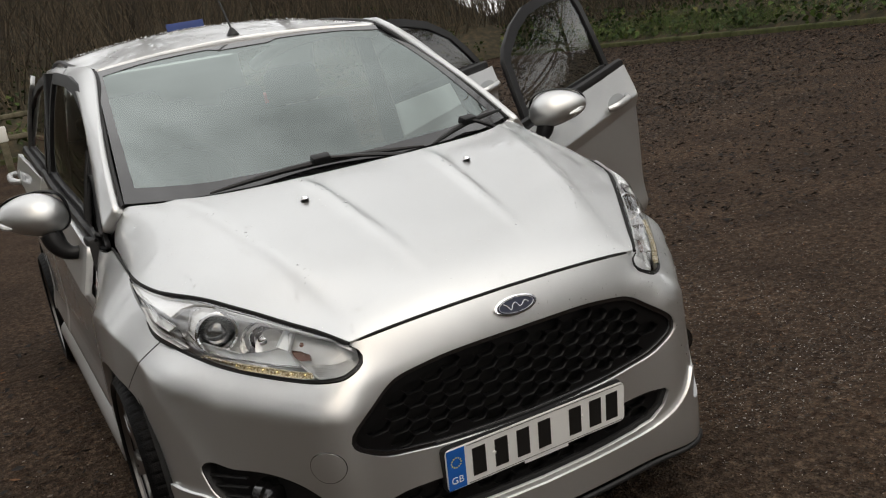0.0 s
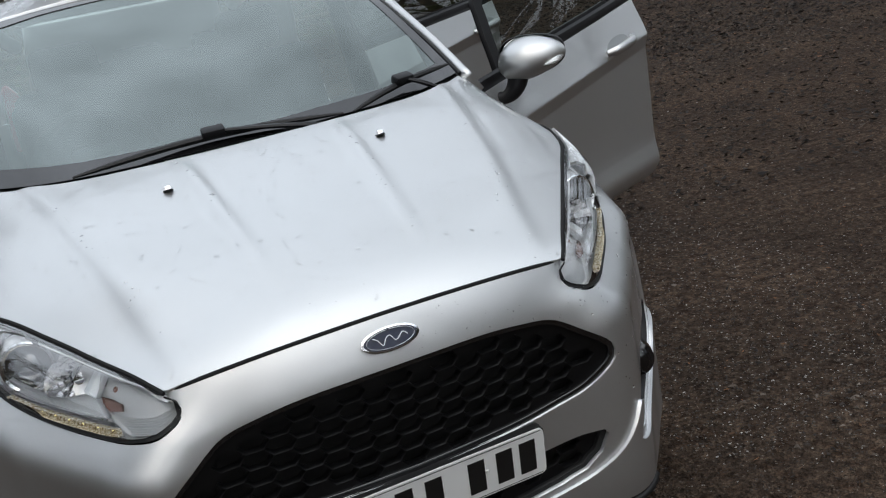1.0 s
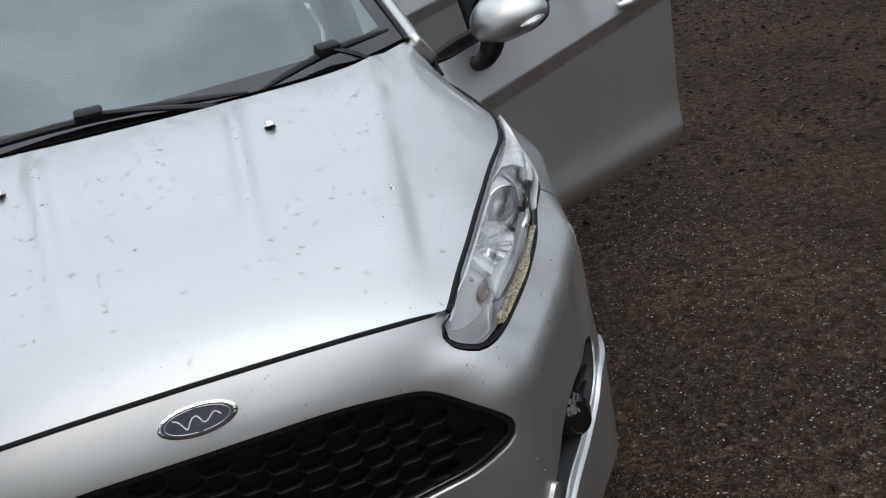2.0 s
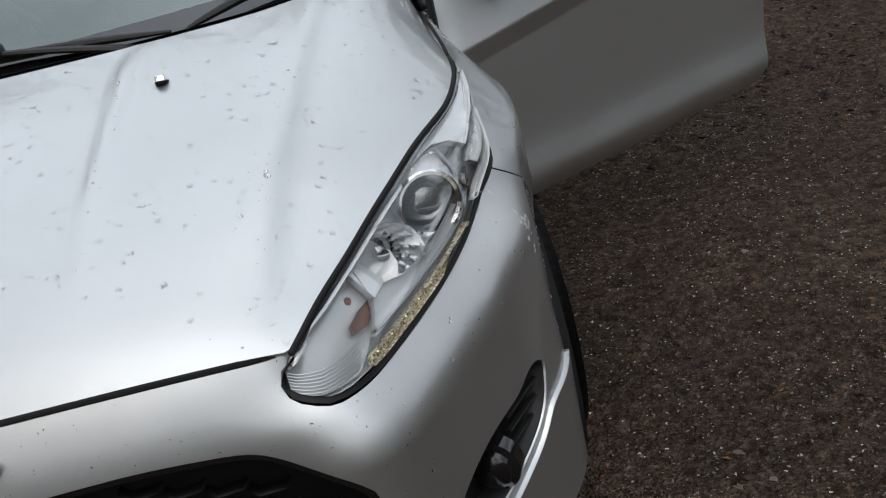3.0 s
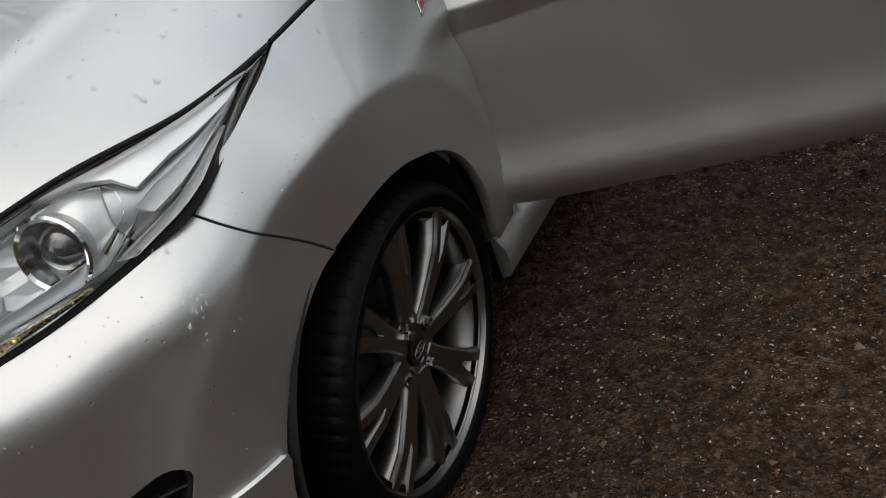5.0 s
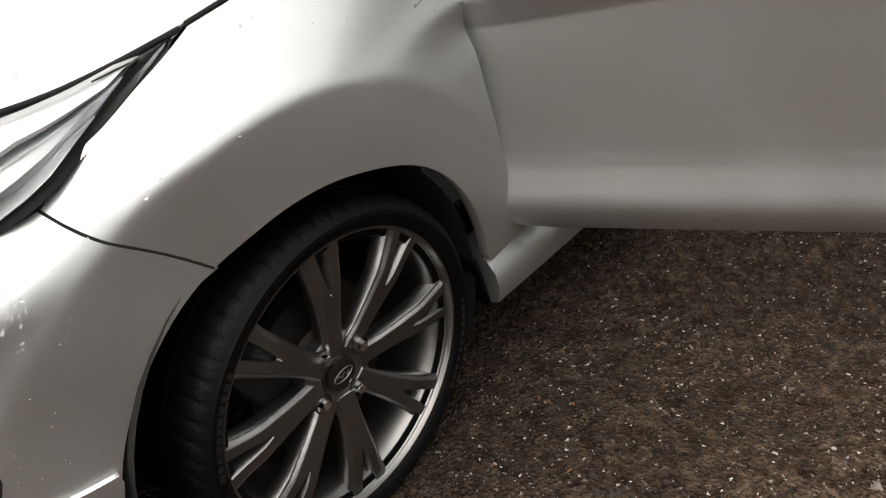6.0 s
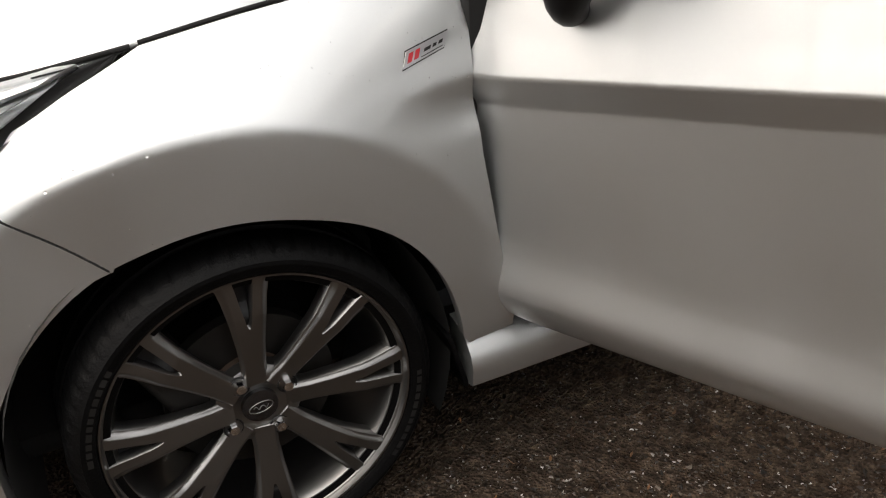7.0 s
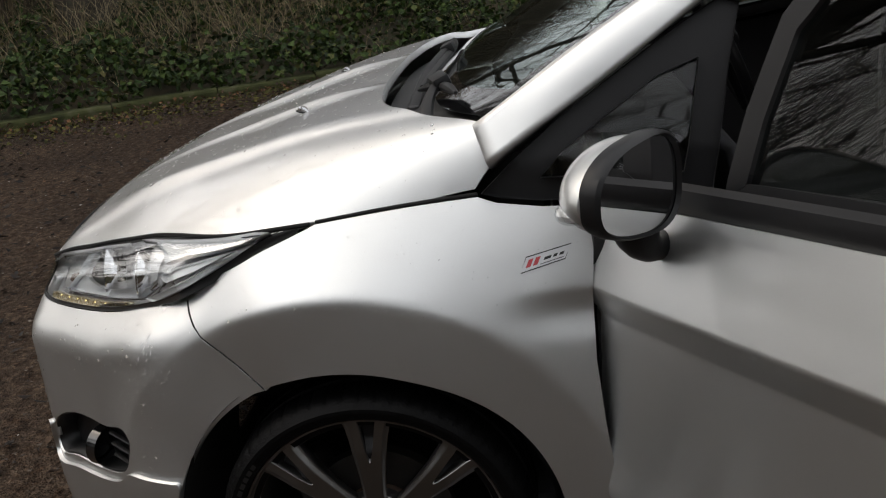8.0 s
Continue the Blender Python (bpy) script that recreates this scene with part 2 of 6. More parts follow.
mottled(KERB, 6.0, [(0.3, (0.020, 0.028, 0.006)), (0.55, (0.052, 0.058, 0.014)), (0.8, (0.10, 0.098, 0.060))])
BARK = material("bark", (0.06, 0.05, 0.04), 0.9)
mottled(BARK, 12.0, [(0.3, (0.025, 0.021, 0.015)), (0.6, (0.06, 0.05, 0.035)), (0.8, (0.07, 0.075, 0.04))])
EARTH = material("leaf_litter_earth", (0.05, 0.04, 0.025), 0.95)
mottled(EARTH, 5.0, [(0.3, (0.018, 0.02, 0.008)), (0.5, (0.04, 0.033, 0.018)), (0.7, (0.09, 0.065, 0.035))])


# ---------------------------------------------------------------- mesh helpers
def mesh_object(name, verts, faces, mat, parent=None, label="", normals=None, smooth=True):
    me = bpy.data.meshes.new(name)
    me.from_pydata([tuple(v) for v in np.asarray(verts, float).tolist()], [], faces)
    me.materials.append(mat)
    if smooth:
        me.polygons.foreach_set("use_smooth", [True] * len(me.polygons))
    if normals is not None:
        me.normals_split_custom_set_from_vertices([tuple(v) for v in np.asarray(normals, float).tolist()])
    ob = new(name, me)
    if parent is not None:
        ob.parent = parent
    if label:
        tagged(ob, label)
    return ob


def part(name, bm, mat, parent=None, label="", smooth=True):
    me = bpy.data.meshes.new(name)
    bm.to_mesh(me)
    bm.free()
    me.materials.append(mat)
    if smooth:
        me.polygons.foreach_set("use_smooth", [True] * len(me.polygons))
        me.set_sharp_from_angle(angle=radians(38))
    ob = new(name, me)
    if parent is not None:
        ob.parent = parent
    if label:
        tagged(ob, label)
    return ob


def nat(xs, ys):
    """Natural cubic spline through (xs, ys); ys may be vectors."""
    xs, ys = np.asarray(xs, float), np.asarray(ys, float)
    n, h = len(xs), np.diff(xs)
    a, b = np.eye(n), np.zeros_like(ys)
    for i in range(1, n - 1):
        a[i, i - 1], a[i, i], a[i, i + 1] = h[i - 1], 2 * (h[i - 1] + h[i]), h[i]
        b[i] = 6 * ((ys[i + 1] - ys[i]) / h[i] - (ys[i] - ys[i - 1]) / h[i - 1])
    m = np.linalg.solve(a, b)

    def at(x):
        x = np.asarray(x, float)
        i = np.clip(np.searchsorted(xs, x) - 1, 0, n - 2)
        t, hh = x - xs[i], h[i]
        if ys.ndim > 1:
            t, hh = t[..., None], hh[..., None]
        u = hh - t
        return (m[i] * u**3 + m[i + 1] * t**3) / (6 * hh) + (ys[i] / hh - m[i] * hh / 6) * u + (ys[i + 1] / hh - m[i + 1] * hh / 6) * t

    return at


def curve(points, n=40, closed=False):
    """n points evenly along a smooth curve through the given ones."""
    p = np.array(points, float)
    if closed:
        p = np.vstack([p[-3:], p, p[:3]])
    s = np.r_[0, np.cumsum(np.linalg.norm(np.diff(p, axis=0), axis=1))]
    f = nat(s, p)
    if closed:
        return f(np.linspace(s[3], s[-3], n, endpoint=False))
    return f(np.linspace(0, s[-1], n))


def straight(points, step):
    """A polyline cut into pieces of at most step."""
    out = []
    for a, b in zip(points[:-1], points[1:]):
        k = max(1, int(np.ceil(np.linalg.norm(np.subtract(b, a)) / step)))
        out += [np.add(a, np.subtract(b, a) * i / k) for i in range(k)]
    return np.array(out + [points[-1]])


def inside(poly, pts):
    poly, x, y = np.asarray(poly), pts[:, 0], pts[:, 1]
    hit = np.zeros(len(pts), bool)
    for (x0, y0), (x1, y1) in zip(poly, np.roll(poly, -1, 0)):
        if y0 != y1:
            hit ^= ((y0 > y) != (y1 > y)) & (x < (x1 - x0) * (y - y0) / (y1 - y0) + x0)
    return hit


def normals_of(fn, uv, e=1e-3):
    a, b = uv[:, 0], uv[:, 1]
    n = np.cross(fn(a + e, b) - fn(a - e, b), fn(a, b + e) - fn(a, b - e))
    return n / np.maximum(np.linalg.norm(n, axis=1, keepdims=True), 1e-12)


def panel(name, outline, fn, mat, parent=None, label="", holes=(), step=0.03, depth=0.012, flip=False, lift=0.0, roll=0.0, rows=()):
    """A sheet of metal: the stretch of the surface fn(a, b) inside the outline, less the holes, its edges turned in by depth.
    Rows are lines (creases) that the mesh's edges follow."""
    from mathutils.geometry import delaunay_2d_cdt
    loops = []
    for loop in (outline, *holes):
        loop = np.asarray(loop, float)
        q = straight(np.vstack([loop, loop[:1]]), step * 0.6)[:-1]
        keep = np.linalg.norm(q - np.roll(q, 1, 0), axis=1) > 1e-5
        loops.append(q[keep])
    lo, hi = loops[0].min(0), loops[0].max(0)
    g = np.stack(np.meshgrid(np.arange(lo[0] + step / 2, hi[0], step), np.arange(lo[1] + step / 2, hi[1], step)), -1).reshape(-1, 2)
    edge = np.vstack(loops)
    ok = inside(loops[0], g)
    for h in loops[1:]:
        ok &= ~inside(h, g)
    g = g[ok]
    if len(g):
        near = np.array([np.min((edge[:, 0] - p[0]) ** 2 + (edge[:, 1] - p[1]) ** 2) for p in g])
        g = g[near > (0.45 * step) ** 2]
    crease, links = [], []
    for row in rows:
        row = np.asarray(row, float)
        ok = inside(loops[0], row)
        for h in loops[1:]:
            ok &= ~inside(h, row)
        ok &= np.array([np.min((edge[:, 0] - p[0]) ** 2 + (edge[:, 1] - p[1]) ** 2) for p in row]) > (0.25 * step) ** 2
        at_row = len(crease) + np.cumsum(ok) - 1
        links += [(int(at_row[i]), int(at_row[i + 1])) for i in range(len(row) - 1) if ok[i] and ok[i + 1]]
        crease += row[ok].tolist()
    if crease and len(g):
        crease = np.array(crease)
        near = np.array([np.min((crease[:, 0] - p[0]) ** 2 + (crease[:, 1] - p[1]) ** 2) for p in g])
        g = np.vstack([crease, g[near > (0.5 * step) ** 2]])
    pts, edges, base = np.vstack([edge, g]), [(len(edge) + i, len(edge) + j) for i, j in links], 0
    for loop in loops:
        k = len(loop)
        edges += [(base + i, base + (i + 1) % k) for i in range(k)]
        base += k
    res = delaunay_2d_cdt([Vector(p) for p in pts.tolist()], edges, [], 0, 1e-7)
    uv = np.array([tuple(v) for v in res[0]])
    tri = np.array([f for f in res[2] if len(f) == 3])
    mid = uv[tri].mean(1)
    ok = inside(loops[0], mid)
    for h in loops[1:]:
        ok &= ~inside(h, mid)
    tri = tri[ok]
    v, nrm = fn(uv[:, 0], uv[:, 1]), normals_of(fn, uv)
    if flip:
        nrm, tri = -nrm, tri[:, ::-1]
    v = v + nrm * lift
    count, faces = {}, tri.tolist()
    for f in faces:
        for i in range(3):
            count[(f[i], f[(i + 1) % 3])] = 1
    rim = [e for e in count if (e[1], e[0]) not in count]
    ids = sorted({i for e in rim for i in e})
    at, k = {i: len(v) + n for n, i in enumerate(ids)}, len(ids)
    back = {i: len(v) + k + n for n, i in enumerate(ids)}
    # the outward way along the sheet at each edge point, for the turned edge
    out = np.zeros((len(v), 3))
    for a, b in rim:
        w = np.cross(v[b] - v[a], nrm[a])
        w /= max(np.linalg.norm(w), 1e-9)
        out[a] += w
        out[b] += w
    out = out[ids] / np.maximum(np.linalg.norm(out[ids], axis=1, keepdims=True), 1e-9)
    verts = np.vstack([v, v[ids], v[ids] - nrm[ids] * depth])
    norms = np.vstack([nrm, out * 0.8 + nrm[ids] * 0.6, out])
    faces += [(b, a, at[a], at[b]) for a, b in rim] if roll else []
    faces += [(at[b], at[a], back[a], back[b]) for a, b in rim]
    return mesh_object(name, verts, faces, mat, parent, label, norms)


def loft(name, fn, nu, nv, mat, parent=None, label="", flip=False, close_u=False, thick=0.0):
    """A grid over fn(u, v), both from 0 to 1."""
    u, v = np.meshgrid(np.linspace(0, 1, nu), np.linspace(0, 1, nv), indexing="ij")
    verts = fn(u.ravel(), v.ravel())
    faces = []
    for i in range(nu - (0 if close_u else 1)):
        for j in range(nv - 1):
            a, b = i * nv + j, ((i + 1) % nu) * nv + j
            faces.append((a, b, b + 1, a + 1) if not flip else (a, a + 1, b + 1, b))
    ob = mesh_object(name, verts, faces, mat, parent, label)
    if thick:
        md = ob.modifiers.new("thickness", "SOLIDIFY")
        md.thickness, md.offset = thick, -1
    return ob


def box_bm(size, centre=(0, 0, 0), bevel=0.0, segments=2, bm=None, turn=None):
    own = bmesh.new()
    bmesh.ops.create_cube(own, size=1.0, matrix=Matrix.Diagonal((*size, 1)))
    if bevel:
        bmesh.ops.bevel(own, geom=own.edges[:], offset=bevel, segments=segments, affect="EDGES", profile=0.5)
    m = Matrix.Translation(centre) @ (turn.to_matrix().to_4x4() if isinstance(turn, Euler) else turn.to_4x4() if turn else Matrix())
    bmesh.ops.transform(own, matrix=m, verts=own.verts[:])
    return merged(own, bm)


def merged(own, bm):
    if bm is None:
        return own
    me = bpy.data.meshes.new("tmp")
    own.to_mesh(me)
    own.free()
    bm.from_mesh(me)
    bpy.data.meshes.remove(me)
    return bm


def tube(points, radii, sides=10, bm=None, flat=1.0, cap=True):
    """A round bar along points, with a radius for each."""
    p = np.array(points, float)
    r = np.broadcast_to(radii, len(p))
    t = np.gradient(p, axis=0)
    t /= np.maximum(np.linalg.norm(t, axis=1, keepdims=True), 1e-9)
    ref = np.array([0, 0, 1.0]) if abs(t[0][2]) < 0.9 else np.array([1.0, 0, 0])
    bm = bm or bmesh.new()
    rings = []
    for i in range(len(p)):
        a = np.cross(t[i], ref)
        a /= max(np.linalg.norm(a), 1e-9)
        b = np.cross(a, t[i])
        rings.append([bm.verts.new(p[i] + r[i] * (np.cos(k) * a + flat * np.sin(k) * b)) for k in np.linspace(0, 2 * np.pi, sides, endpoint=False)])
    for A, B in zip(rings[:-1], rings[1:]):
        for k in range(sides):
            bm.faces.new((A[k], A[(k + 1) % sides], B[(k + 1) % sides], B[k]))
    if cap:
        bm.faces.new(rings[0][::-1])
        bm.faces.new(rings[-1])
    return bm


def lathe(profile, axis_m, sides=64, bm=None, close=False):
    """Turns a profile of (radius, along) round the local x axis, then places it."""
    bm = bm or bmesh.new()
    rings = []
    for k in np.linspace(0, 2 * np.pi, sides, endpoint=False):
        rings.append([bm.verts.new(axis_m @ Vector((x, r * np.cos(k), r * np.sin(k)))) for r, x in profile])
    n = len(profile)
    for a in range(sides):
        A, B = rings[a], rings[(a + 1) % sides]
        for j in range(n - (0 if close else 1)):
            q = (A[j], A[(j + 1) % n], B[(j + 1) % n], B[j])
            try:
                bm.faces.new(q)
            except ValueError:
                pass
    bmesh.ops.remove_doubles(bm, verts=bm.verts[:], dist=1e-6)
    bmesh.ops.recalc_face_normals(bm, faces=bm.faces[:])
    return bm


def prism(outline, depth, place, bm=None, bevel=0.0):
    """A flat plate of the outline (local x, z), depth along local y."""
    own = bmesh.new()
    a = [own.verts.new((x, 0, z)) for x, z in outline]
    f = own.faces.new(a)
    ext = bmesh.ops.extrude_face_region(own, geom=[f])
    vs = [g for g in ext["geom"] if isinstance(g, bmesh.types.BMVert)]
    bmesh.ops.translate(own, vec=(0, depth, 0), verts=vs)
    bmesh.ops.recalc_face_normals(own, faces=own.faces[:])
    if bevel:
        bmesh.ops.bevel(own, geom=own.edges[:], offset=bevel, segments=2, affect="EDGES", profile=0.5)
    bmesh.ops.transform(own, matrix=place, verts=own.verts[:])
    return merged(own, bm)


def mirror_x(fn):
    return lambda a, b: fn(a, b) * np.array([-1.0, 1, 1])


# ---------------------------------------------------------------- the car's surfaces
PLAN = [(0, .035), (.15, .038), (.30, .052), (.42, .082), (.50, .125), (.57, .190), (.64, .285), (.70, .375), (.745, .450),
        (.79, .540), (.82, .63), (.838, .74), (.845, .86), (.845, 1.0), (.84, 1.12), (.836, 1.26), (.84, 1.9), (.842, 2.6), (.835, 3.2),
        (.80, 3.6), (.72, 3.82), (.55, 3.93), (.28, 3.965), (0, 3.975)]
plan_p = np.array(PLAN)
plan_s = np.r_[0, np.cumsum(np.linalg.norm(np.diff(plan_p, axis=0), axis=1))]
plan = nat(plan_s, plan_p)
LEAN_S = [0, .43, .62, .84, 1.03, 1.24, 1.5, 1.76]
lean_k = nat(LEAN_S, [1.8, 2.1, 2.15, 2.1, 1.9, 1.55, 1.62, 1.58])
lean_z = nat(LEAN_S, [.600, .595, .595, .602, .600, .605, .635, .648])
# how fast the wing falls in beyond the flare's crease, by the angle round the hub from straight back
WING_FALL = nat([0, 20, 36, 53, 67, 90, 114, 135, 160, 180], [.10, .18, .26, .32, .56, .92, .82, .55, .38, .32])
foot_b = nat([0, .40, .62, .84, 1.03, 1.24, 1.5, 1.76], [0, 0, .004, .008, .010, .008, .004, .0])


def smooth01(t):
    t = np.clip(t, 0, 1)
    return t * t * (3 - 2 * t)


LAMP_LOW = nat([.30, .45, .566, .666, .745, .83, .92, .985, 1.1], [.650, .648, .651, .663, .674, .692, .714, .731, .772])
FLARE_R = 0.473
SHELF = 0.040
FULL = nat([0, .30, .40, .47, .55, .65, .78, .90, .98, 1.06, 1.2], [0, 0, .008, .021, .018, .014, .020, .025, .014, .003, 0])


def offset_at(s, z):
    """How far the skin stands out of the plan line: it leans in towards the top and spreads at the foot."""
    soft = 0.02
    over = soft * np.logaddexp(0, (z - lean_z(s)) / soft)
    w = smooth01((s - .90) / .30)
    return -lean_k(s) * over**2 * (1 - w) + foot_b(s) * smooth01((.57 - z) / .19) - .012 * smooth01((.33 - z) / .12) * smooth01((s - 1.3) / .3)


def skin(s, z):
    """The painted lower body: s metres round the plan from the nose's middle to the car's left (minus: right), z up."""
    s, z = np.asarray(s, float), np.asarray(z, float)
    sign, s = np.where(s < 0, -1.0, 1.0), np.abs(s)
    p, q = plan(s), plan(s + 0.002)
    t = (q - p) / np.linalg.norm(q - p, axis=-1, keepdims=True)
    # the flare over the wheel: a crease that keeps one distance from the hub
    dy, dz = p[..., 1] - 0.815, z - 0.286
    r = np.maximum(np.hypot(dy, dz), 1e-3)
    soft = 0.0042
    rr = FLARE_R + soft * np.logaddexp(0, (r - FLARE_R) / soft)
    w = smooth01((z - 0.30) / 0.14) * smooth01((s - 0.74) / 0.12) * smooth01((1.95 - s) / 0.1)
    k = 1 + (rr / r - 1) * w
    d = offset_at(np.clip(s + dy * (k - 1) / np.maximum(t[..., 1], 0.6), 0, 1.76), np.clip(0.286 + dz * k, 0.2, 1.0))
    up = np.clip(dz / r, 0, 1)
    d = d + w * (rr - r) * (0.015 + 0.03 * up * up)
    # the wing above the crease falls in as one clean slope, and the bumper's side turns away in front of it
    side = smooth01((s - .90) / .30) * smooth01((1.95 - s) / 0.1)
    fall = WING_FALL(np.degrees(np.arctan2(np.maximum(dz, 0), dy)))
    d = d - side * fall * (rr - FLARE_R)
    d = d - (1 - side) * w * .30 * .05 * (1 - np.exp(-(rr - FLARE_R) / .05)) * smooth01((.68 - z) / .08)
    # the door's crease dies out in the wing
    d = d - 0.0120 * smooth01((s - 1.54) / 0.22) * smooth01((1.95 - s) / 0.1) * np.exp(-(((z - .702) / .032) ** 2)) / (1 + np.exp((z - .738) / .0045))
    # the corner that stands forward round the headlamp's tip and down beside the grille
    d = d + .026 * np.exp(-(((s - .45) / .085) ** 2)) * np.where(z > .63, np.exp(-(((z - .63) / .045) ** 2)), 1.0) * smooth01((z - .05) / .2)
    # the shelf that runs under the headlamp, and the full face below it
    below = LAMP_LOW(np.clip(s, 0.43, 1.1)) - z
    ramp = smooth01((s - 0.38) / 0.16) * smooth01((1.10 - s) / 0.20)
    d = d + ramp * (.018 - .62 * .008 * np.logaddexp(0, (SHELF - below) / .008))
    d = d + FULL(np.clip(s, 0, 1.2)) * smooth01((below + .002) / .085)
    return np.stack([sign * (p[..., 0] + t[..., 1] * d), p[..., 1] - t[..., 0] * d, z], -1)


def s_at(y):
    """The place round the plan, on the car's side, that lies y behind the nose."""
    return float(np.interp(y, plan_p[:19, 1], plan_s[:19]))


ridge_y = nat([.05, .08, .12, .2, .35, .5, .66, .84, .95, 1.1], [.722, .746, .777, .816, .866, .908, .955, .994, 1.012, 1.032])
edge_w = nat([.05, .10, .169, .234, .308, .376, .438, .488, .545, .592, .655, .707, .77, .92, 1.06, 1.1], [.372, .407, .452, .494, .541, .584, .623, .654, .688, .709, .729, .738, .741, .735, .732, .73])
edge_d = nat([.05, .10, .169, .234, .308, .376, .438, .488, .545, .592, .655, .707, .77, .92, 1.06, 1.1], [.026, .038, .053, .061, .064, .065, .067, .073, .083, .093, .102, .107, .115, .129, .138, .14])
edge_p = nat([.05, .3, .55, .77, .92, 1.06, 1.1], [1.25, 1.35, 1.6, 2.3, 3.1, 4.5, 4.8])


def bonnet(x, y):
    x, y = np.asarray(x, float), np.asarray(y, float)
    ax = np.sqrt(x * x + 1e-6)
    inner = 0.15 + (y - 0.2) * 0.09
    outer = 0.375 + (y - 0.1) * 0.225
    # a slightly crowned middle, then a side that rolls down to the joint
    turn = np.minimum(outer, edge_w(y) - .14) - .02
    over = np.clip((ax - turn) / (edge_w(y) - turn), 0, 1.3)
    front = (ax / edge_w(y)) ** 2.1
    z = ridge_y(y) - edge_d(y) * (front * (1 - smooth01((y - .12) / .35)) + (.93 * over ** edge_p(y) + .07 * front) * smooth01((y - .12) / .35))
    z = z + 0.0100 * smooth01((y - 0.14) / 0.42) * smooth01((.865 - y) / .16) * np.exp(-(((ax - inner) / 0.019) ** 2))
    z = z + 0.014 * smooth01((y - 0.06) / 0.25) / (1 + np.exp((ax - outer) / 0.0085)) - 0.006
    return np.stack([x, y, z], -1)


# ---------------------------------------------------------------- the car
car = tagged(new("car"), "silver five-door hatchback with nearside doors open, wet paint", "car")
HUB_Y, HUB_Z, ARCH_R = 0.815, 0.292, 0.342
REAR_Y = 3.31


def arch_point(k, cy=HUB_Y, cz=0.286):
    """The arch's edge at the angle k from straight back; it opens out a little behind the wheel."""
    r = ARCH_R + .026 * float(smooth01((math.cos(k) - .25) / .75))
    return s_at(cy + r * math.cos(k)), cz + r * math.sin(k)


def arch(z0, z1, front=True, n=24, cy=HUB_Y, cz=0.286, r=ARCH_R):
    """Points (s, z) along the wheel arch's edge from height z0 over the top (or one side only) to z1."""
    a0 = math.asin(np.clip((z0 - cz) / r, -1, 1))
    a1 = math.asin(np.clip((z1 - cz) / r, -1, 1))
    a = np.linspace(math.pi - a0 if front else a0, a1 if not front else math.pi - a1, n)
    return [arch_point(k) for k in a]


def flare_rows():
    """Lines along the flare's crease and beside it, on both sides of the car."""
    out = []
    for r in (FLARE_R - .009, FLARE_R - .004, FLARE_R, FLARE_R + .005, FLARE_R + .011):
        row = np.array([(s_at(.815 + r * math.cos(k)), .286 + r * math.sin(k)) for k in np.linspace(.1, math.pi - .1, 130)])
        out += [row, row * [-1, 1]]
    return out


GAP_Z = nat([0, .135, .295, .43], [.741, .738, .729, .7145])
low_edge = [(.419, .7145), (.392, .690), (.397, .672), (.414, .660), (.440, .6495), (.465, .6475), (.490, .647), (.566, .651), (.666, .663), (.745, .674), (.83, .692), (.92, .714), (.985, .731)]
LOW = curve(low_edge[1:], 40).tolist()
top_half = [(s, float(GAP_Z(s))) for s in np.linspace(0, .419, 14)]
gap_line = curve([(.985, .731), (1.02, .702), (1.058, .673), (1.113, .631), (1.157, .591)], 10).tolist()
zg = .593
arch_front = arch(zg, .20)
bottom_half = [(.96, .185), (.8, .18), (.6, .18), (.43, .185), (.2, .188), (0, .188)]
half = top_half + LOW + gap_line[1:] + arch_front[1:] + bottom_half
outline = half + [(-s, z) for s, z in half[::-1][1:-1]]

GRILLE = curve([(0, .651), (.13, .650), (.2, .647), (.29, .635), (.338, .623), (.393, .584), (.434, .548), (.448, .527), (.446, .500), (.425, .479), (.385, .453), (.33, .440), (.256, .432), (.12, .428), (0, .427)], 60)
GRILLE = np.vstack([GRILLE, (GRILLE * [-1, 1])[::-1][1:-1]])
LOWGR = np.array([(0, .352), (.2, .353), (.36, .354), (.405, .350), (.412, .338), (.395, .300), (.36, .272), (.30, .262), (.15, .256), (0, .255)])
LOWGR = np.vstack([LOWGR, (LOWGR * [-1, 1])[::-1][1:-1]])
FOG = curve([(.485, .315), (.50, .365), (.54, .404), (.61, .437), (.69, .450), (.77, .456), (.835, .460), (.843, .452), (.838, .425), (.825, .395), (.80, .368), (.755, .347), (.65, .328), (.55, .312), (.50, .303)], 70, closed=True)
bumper = panel("front_bumper", outline, skin, PAINT, car, holes=(GRILLE, LOWGR, FOG, FOG * [-1, 1]), step=0.014, depth=0.022, rows=flare_rows() + [[(sg * s, float(LAMP_LOW(s)) - SHELF + o) for s in np.arange(.34, 1.08, .012)] for sg in (1, -1) for o in (-.010, -.005, 0, .005, .010)], label="silver painted front bumper with scuffed corner")


def inset(loop, d):
    """A closed loop drawn in by d."""
    p = np.asarray(loop, float)
    t = np.roll(p, -1, 0) - np.roll(p, 1, 0)
    n = np.stack([-t[:, 1], t[:, 0]], 1) / np.maximum(np.linalg.norm(t, axis=1, keepdims=True), 1e-9)
    area = np.sum(p[:, 0] * np.roll(p[:, 1], -1) - np.roll(p[:, 0], -1) * p[:, 1])
    return p + n * d * np.sign(area)


